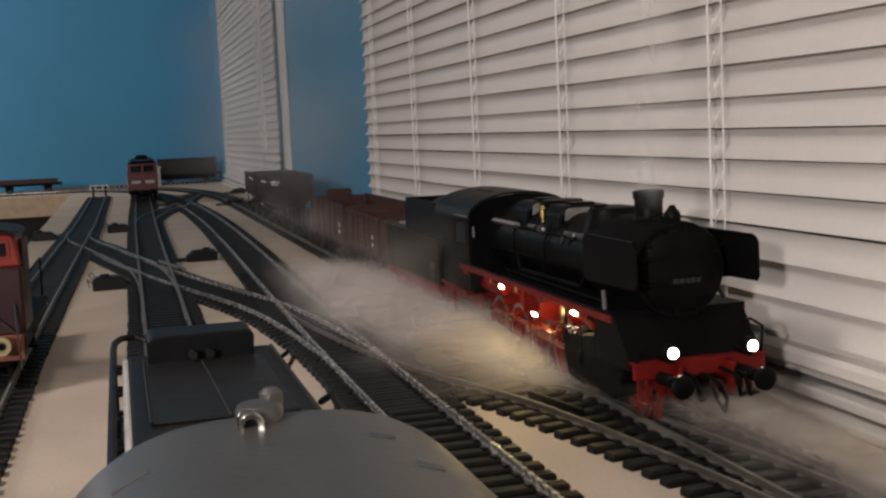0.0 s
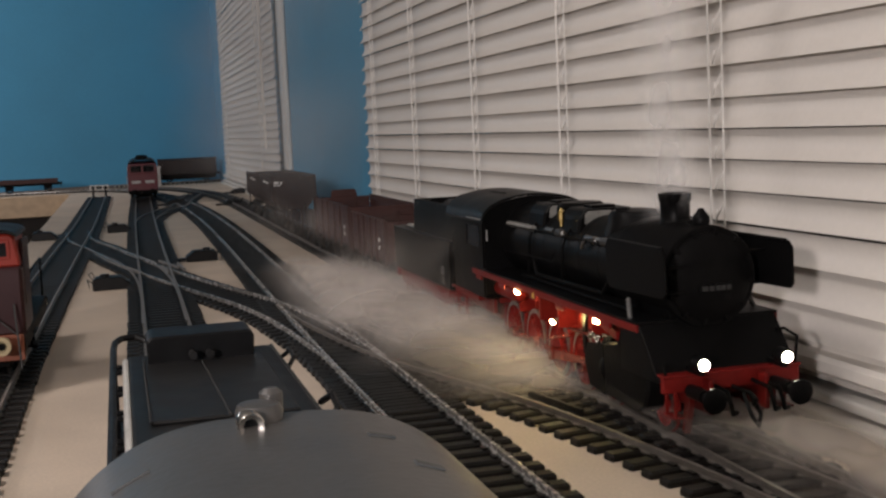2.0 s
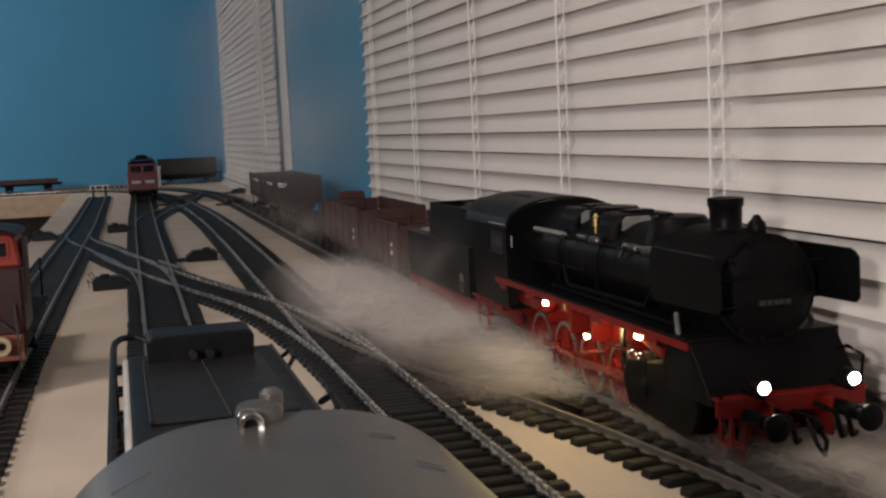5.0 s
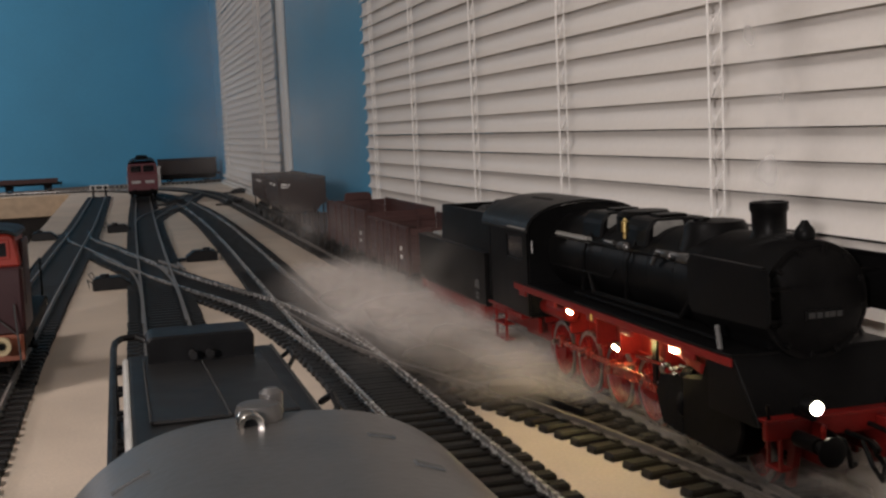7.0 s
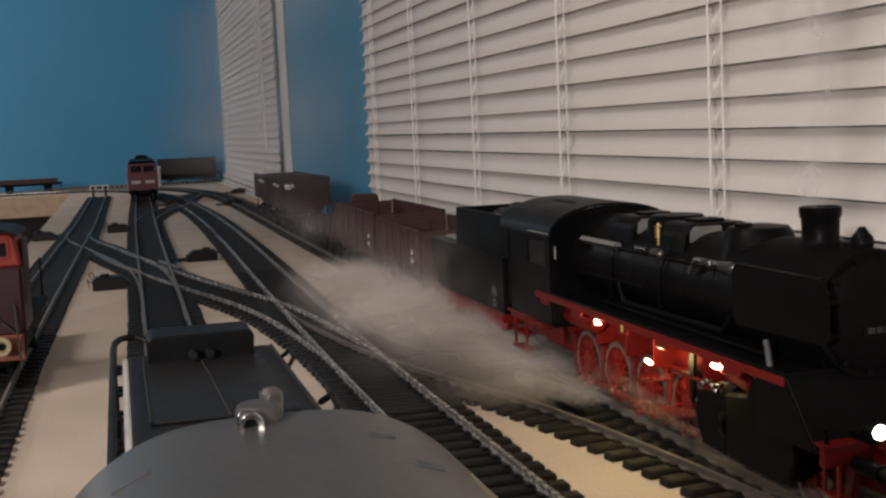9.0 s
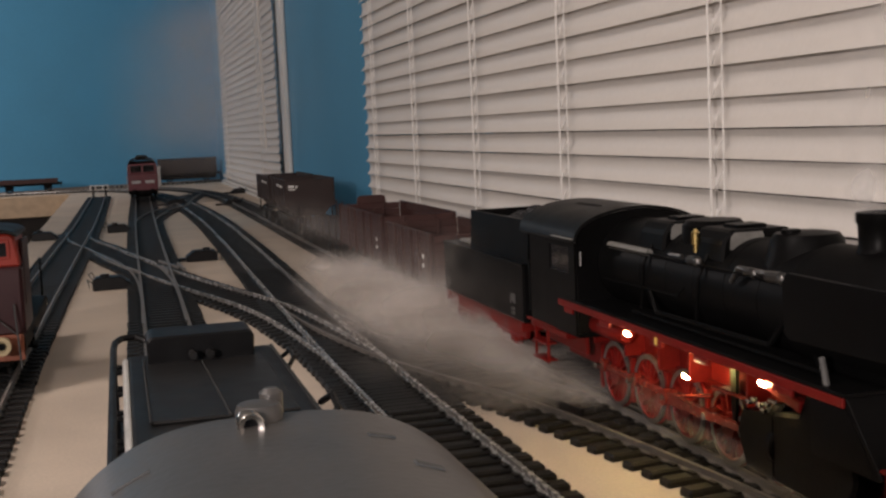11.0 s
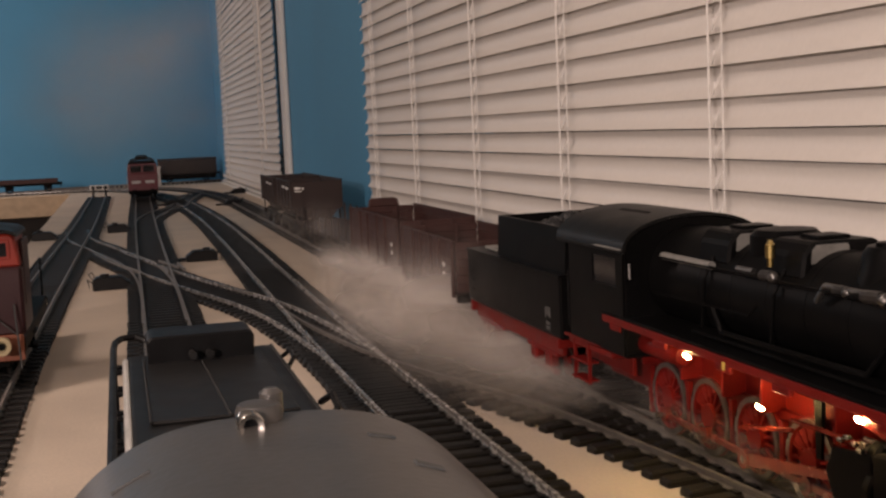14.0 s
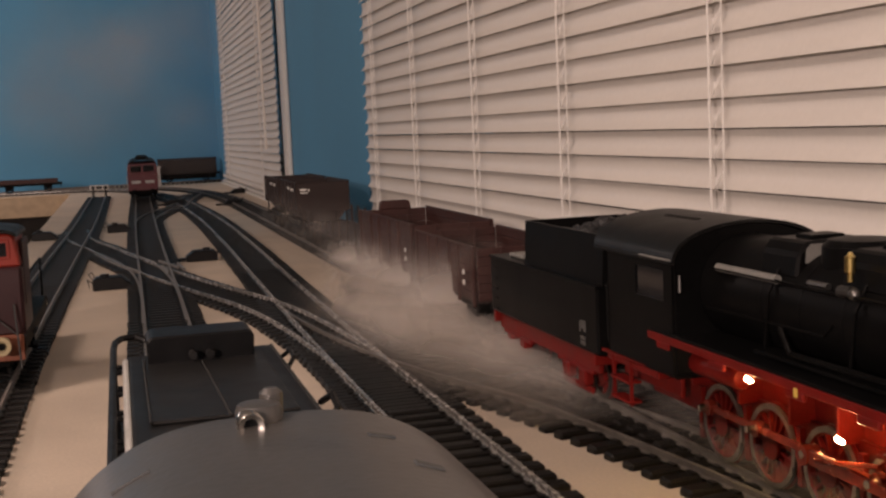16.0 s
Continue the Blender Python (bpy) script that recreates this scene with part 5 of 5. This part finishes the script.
# ---- smoke: soft rigid wisps that drift ----
scene.cycles.transparent_max_bounces = 32


def smoke_material(name, strength, colour=(0.62, 0.58, 0.54)):
    m = bpy.data.materials.new(name)
    m.use_nodes = True
    nt = m.node_tree
    nt.nodes.remove(nt.nodes["Principled BSDF"])
    N, L = nt.nodes.new, nt.links.new

    def calc(op, a, b=None, c=None):
        n = N("ShaderNodeMath")
        n.operation = op
        n.use_clamp = op == "SUBTRACT"
        for i, v in enumerate((a, b, c)):
            if v is None:
                continue
            if isinstance(v, (int, float)):
                n.inputs[i].default_value = v
            else:
                L(v, n.inputs[i])
        return n.outputs[0]

    co, info = N("ShaderNodeTexCoord"), N("ShaderNodeObjectInfo")
    ln = N("ShaderNodeVectorMath")
    ln.operation = "LENGTH"
    flat = N("ShaderNodeVectorMath")
    flat.operation = "MULTIPLY"
    flat.inputs[1].default_value = (1, 0, 1)
    L(co.outputs["Object"], flat.inputs[0])
    L(flat.outputs[0], ln.inputs[0])
    fade = calc("POWER", calc("SUBTRACT", 1.0, ln.outputs["Value"]), 1.7)
    shift = N("ShaderNodeVectorMath")
    shift.operation = "ADD"
    cx = N("ShaderNodeCombineXYZ")
    L(calc("MULTIPLY", info.outputs["Random"], 37.0), cx.inputs[0])
    L(calc("MULTIPLY", info.outputs["Random"], 91.0), cx.inputs[2])
    L(co.outputs["Object"], shift.inputs[0])
    L(cx.outputs[0], shift.inputs[1])
    noi = N("ShaderNodeTexNoise")
    noi.inputs["Scale"].default_value, noi.inputs["Detail"].default_value, noi.inputs["Distortion"].default_value = 1.0, 2.2, 0.25
    L(shift.outputs[0], noi.inputs["Vector"])
    mr = N("ShaderNodeMapRange")
    mr.inputs[1].default_value, mr.inputs[2].default_value = 0.22, 0.62
    L(noi.outputs["Fac"], mr.inputs[0])
    # thins out towards the board, so that no wisp is cut off there
    geo, sep, low = N("ShaderNodeNewGeometry"), N("ShaderNodeSeparateXYZ"), N("ShaderNodeMapRange")
    low.inputs[1].default_value, low.inputs[2].default_value = 0.003, 0.022
    L(geo.outputs["Position"], sep.inputs[0])
    L(sep.outputs["Z"], low.inputs[0])
    alpha = calc("MULTIPLY", calc("MULTIPLY", calc("MULTIPLY", fade, mr.outputs[0]), low.outputs[0]), strength)
    dif, trl, mx = N("ShaderNodeBsdfDiffuse"), N("ShaderNodeBsdfTranslucent"), N("ShaderNodeMixShader")
    dif.inputs[0].default_value = trl.inputs[0].default_value = (*colour, 1)
    mx.inputs[0].default_value = 0.45
    L(dif.outputs[0], mx.inputs[1])
    L(trl.outputs[0], mx.inputs[2])
    tr, out = N("ShaderNodeBsdfTransparent"), N("ShaderNodeMixShader")
    L(alpha, out.inputs[0])
    L(tr.outputs[0], out.inputs[1])
    L(mx.outputs[0], out.inputs[2])
    L(out.outputs[0], nt.nodes["Material Output"].inputs["Surface"])
    return m


M_SMOKE = smoke_material("ground_smoke", 1.15, (0.76, 0.705, 0.655))
M_STEAM = smoke_material("white_steam", 0.62, (0.9, 0.88, 0.86))
M_WISP = smoke_material("thin_steam", 0.22)
M_HAZE = smoke_material("drifting_haze", 0.20, (0.66, 0.63, 0.60))


def wisp_mesh(mat, seed):
    """A bulging, wavy sheet two units across in x and z."""
    bm = bmesh.new()
    bmesh.ops.create_grid(bm, x_segments=12, y_segments=12, size=1.0, matrix=pose(0, 0, 0, 90, 0, 0))
    for v in bm.verts:
        r2 = v.co.x ** 2 + v.co.z ** 2
        v.co.y = -0.35 * (1 - r2) + 0.25 * noise.noise(Vector((v.co.x * 1.5 + seed * 7, seed * 3.1, v.co.z * 1.5)))
    return finish("wisp", bm, mat, True)


WISPS, LYING = [], []
ground_smoke = tagged(empty("smoke_cloud"), "low grey-white cloud of smoke drifting over the board", "smoke", kind="stuff")
plume = tagged(empty("steam_plume"), "thin pale steam rising from the chimney", "steam", kind="stuff")
haze = tagged(empty("smoke_haze"), "thin smoke haze drifting past the train", "smoke", kind="stuff")
rng = random.Random(21)
MESHES = [wisp_mesh(M_SMOKE, k) for k in range(5)]
STEAM = [wisp_mesh(M_STEAM, k + 17) for k in range(4)]
THIN = [wisp_mesh(M_WISP, k + 9) for k in range(4)]
# the cloud lies along the main track: x, y, z, half width, half height
BAND = []
for k in range(30):
    u = (k + 0.5) / 30
    y = 1.66 - 0.86 * u ** 0.85
    mid = 0.252 + 0.026 * u + 0.008 * math.sin(5 * u)
    thick = math.sin(math.pi * min(1, 0.08 + 0.87 * u)) ** 0.9
    BAND.append((mid + rng.uniform(-0.030, 0.026), y, 0.004 + 0.010 * rng.random() * thick, 0.052 + 0.032 * thick, 0.015 + 0.024 * thick))
for i, (x, y, z, w, h) in enumerate(BAND):
    o = new("wisp", MESHES[i % 5])
    o.parent, o.scale = ground_smoke, (w * 1.25, 0.02, h * 1.35)
    WISPS.append((o, x, y, z, rng.uniform(-20, -4), rng.uniform(0.5, 1.5)))
for k in range(12):
    # flat drifts close over the rails
    u = (k + 0.5) / 12
    o = new("wisp", MESHES[k % 5])
    o.parent, o.scale = ground_smoke, (0.070 + 0.02 * rng.random(), 0.004, 0.16 + 0.05 * rng.random())
    LYING.append((o, 0.250 + 0.040 * u + rng.uniform(-0.02, 0.02), 1.36 - 0.46 * u, 0.020 + 0.006 * rng.random()))
for i in range(7):
    o = new("wisp", STEAM[i % 4])
    o.parent, o.scale = plume, (0.016 + 0.006 * i, 0.01, 0.030 + 0.006 * i)
    WISPS.append((o, 0.004 * i, 0.010 * i, 0.170 + 0.040 * i, rng.uniform(-25, 0), 0.0))
for i in range(9):
    o = new("wisp", THIN[(i + 1) % 4])
    o.parent, o.scale = haze, (rng.uniform(0.035, 0.050), 0.010, rng.uniform(0.035, 0.055))
    WISPS.append((o, 0.243 + rng.uniform(-0.010, 0.004), 0.92 + 0.13 * i, 0.075 + rng.uniform(-0.02, 0.03), rng.uniform(-22, -6), rng.uniform(0.6, 1.4)))

for i in range(5):
    # low drifts ahead of the engine
    o = new("wisp", MESHES[i % 4])
    o.parent, o.scale = ground_smoke, (0.075, 0.004, 0.11)
    LYING.append((o, 0.345 + rng.uniform(-0.02, 0.02), 0.40 + 0.085 * i, 0.017 + 0.002 * i))
PUFFS, DRIFTS = [], []
for i, t0 in enumerate((-0.5, -0.1, 0.75, 0.95, 1.15, 1.40, 1.65, 2.7, 2.95, 3.2, 3.5, 5.0, 5.3, 6.9, 7.15, 7.3, 7.45, 7.6, 7.75, 7.9, 8.2)):
    o = new("wisp", STEAM[i % 4])
    o.parent, o.scale = plume, (0.025, 0.008, 0.055)
    PUFFS.append((o, t0, rng.uniform(0.020, 0.055), rng.uniform(0.22, 0.30)))
    o = new("wisp", STEAM[(i + 2) % 4])
    o.parent, o.scale = plume, (0.026, 0.008, 0.060)
    PUFFS.append((o, t0 + 0.1, rng.uniform(-0.03, 0.02), rng.uniform(0.20, 0.28)))
FOG = [wisp_mesh(M_HAZE, k + 30) for k in range(4)]
for i in range(14):
    o = new("wisp", FOG[i % 4])
    w = rng.uniform(0.16, 0.30)
    o.parent, o.scale = haze, (w, 0.03, w * rng.uniform(0.7, 1.0))
    DRIFTS.append((o, Vector((0.36, 2.0 + 0.14 * i, 0.22 + rng.uniform(-0.05, 0.30))), Vector((rng.uniform(-0.32, 0.30), 3.3 + 0.09 * i, rng.uniform(0.18, 0.62))), rng.uniform(6.0, 9.0)))

# ---- what moves ----
FRONT = ((0.0, 0.6502), (1.0, 0.6307), (2.0, 0.6109), (3.0, 0.5915), (3.5, 0.5814), (4.0, 0.5695), (6.5, 0.5090), (7.0, 0.4969), (8.0, 0.4729), (9.0, 0.4475), (11.5, 0.3874), (12.5, 0.3623), (13.5, 0.3354), (14.5, 0.3029), (15.5, 0.2690), (16.0, 0.2520))


def front(t):
    """Where the locomotive's buffer beam stands along the track at t seconds."""
    for (a, u), (b, v) in zip(FRONT, FRONT[1:]):
        if t <= b:
            return u + (v - u) * (t - a) / (b - a)
    return FRONT[-1][1]


def motions():
    for thing, back in TRAIN:
        walk(thing, [(t, pose(TRACKX, y + back * S, RAILTOP)) for t, y in FRONT])
    walk(plume, [(t, pose(TRACKX, y + 2.62 * S, 0.0)) for t, y in FRONT])
    for o, t0, side, pace in PUFFS:
        # lies in the smokebox until it leaves by the chimney, then rises out of sight
        size, t0 = o.scale.copy(), max(t0, 0.02)
        rows = [(0.0, pose(0, 0.004, 0.105, 80))] if t0 > 0.03 else []
        rows += [(t0, pose(0, 0.004, 0.105, 80)), (t0 + 0.25, pose(0.002, 0.016, 0.150, 10, 0, -14))]
        rows += [(t0 + 0.25 + k * 0.3, pose(side * 0.4 * k, 0.016 + 0.008 * k, 0.150 + pace * 0.3 * k, 0, 6 * k, -14)) for k in range(1, 6)]
        rows += [(16.0, pose(side * 3.0, 0.1, 0.150 + pace * 1.5 + 0.25, 0, 40, -14))]
        walk(o, rows)
        o.scale = size
    for i, (o, a, b, t0) in enumerate(DRIFTS):
        size, rows = o.scale.copy(), []
        for t in range(0, 17, 2):
            u = max(0.0, min(1.0, (t - t0) / (17.0 - t0)))
            p = a.lerp(b, u * u * (3 - 2 * u))
            rows.append((t, pose(p.x + 0.01 * math.sin(0.5 * t + i), p.y, p.z + 0.015 * math.sin(0.4 * t + 2 * i), 0, 10 * math.sin(0.3 * t + i), -8)))
        walk(o, rows)
        o.scale = size
    for o, x, y, z, a, pace in WISPS:
        size = o.scale.copy()
        sway = random.Random(int(y * 1000) + int(x * 7000))
        p1, p2 = sway.uniform(0, 6), sway.uniform(0, 6)
        away, sink = (1.0, 0.0) if o.parent == ground_smoke and y > 1.12 else (0.0, 0.012 if o.parent == ground_smoke else 0.0)
        late = {t: max(0.0, (t - 7.0) / 9.0) for t in range(0, 17, 2)}
        clear = {t: away * late[t] for t in late}
        walk(o, [(t, pose(x + 0.075 * clear[t] + 0.006 * math.sin(0.5 * t + p1), y - 0.005 * pace * t + 0.010 * math.sin(0.4 * t + p2), z + 0.025 * clear[t] - sink * late[t] + 0.003 * math.sin(0.6 * t + p2), 0, 8 * math.sin(0.3 * t + p1), a + 6 * math.sin(0.35 * t + p2))) for t in range(0, 17, 2)])
        o.scale = size
    for i, (o, x, y, z) in enumerate(LYING):
        walk(o, [(t, pose(x + 0.006 * math.sin(0.4 * t + i), y - 0.004 * t + 0.01 * math.sin(0.3 * t + 2 * i), z, -84 + 3 * math.sin(0.4 * t + i), 4 * math.sin(0.5 * t + i), 5)) for t in range(0, 17, 2)])
    times = [k * 0.25 for k in range(65)]
    start = front(0.0)
    for e, y, r in KEYED:
        if e.parent in [t for t, _ in TRAIN]:
            step = 1 if r > 0.6 else 2
            walk(e, [(t, pose(0, y * S, r * S, math.degrees((start - front(t)) / (r * S)))) for t in times[::step]])
    r, L, zc = 0.70, 3.1, 0.92
    for ob, how, side in RODS:
        rows = []
        for t in times:
            a = (start - front(t)) / (r * S) + (math.pi / 2 if side > 0 else 0)
            py, pz = -CRANK * math.sin(a), CRANK * math.cos(a)
            yp, zp = DRIVERS[2] + py, r + pz
            tilt = math.asin((zc - zp) / L)
            if how == "couple":
                m = pose(0, py * S, zp * S)
            elif how == "main":
                m = pose(0, yp * S, zp * S, -math.degrees(tilt))
            else:
                m = pose(0, (yp - L * math.cos(tilt)) * S, zc * S)
            rows.append((t, m))
        walk(ob, rows)


motions()
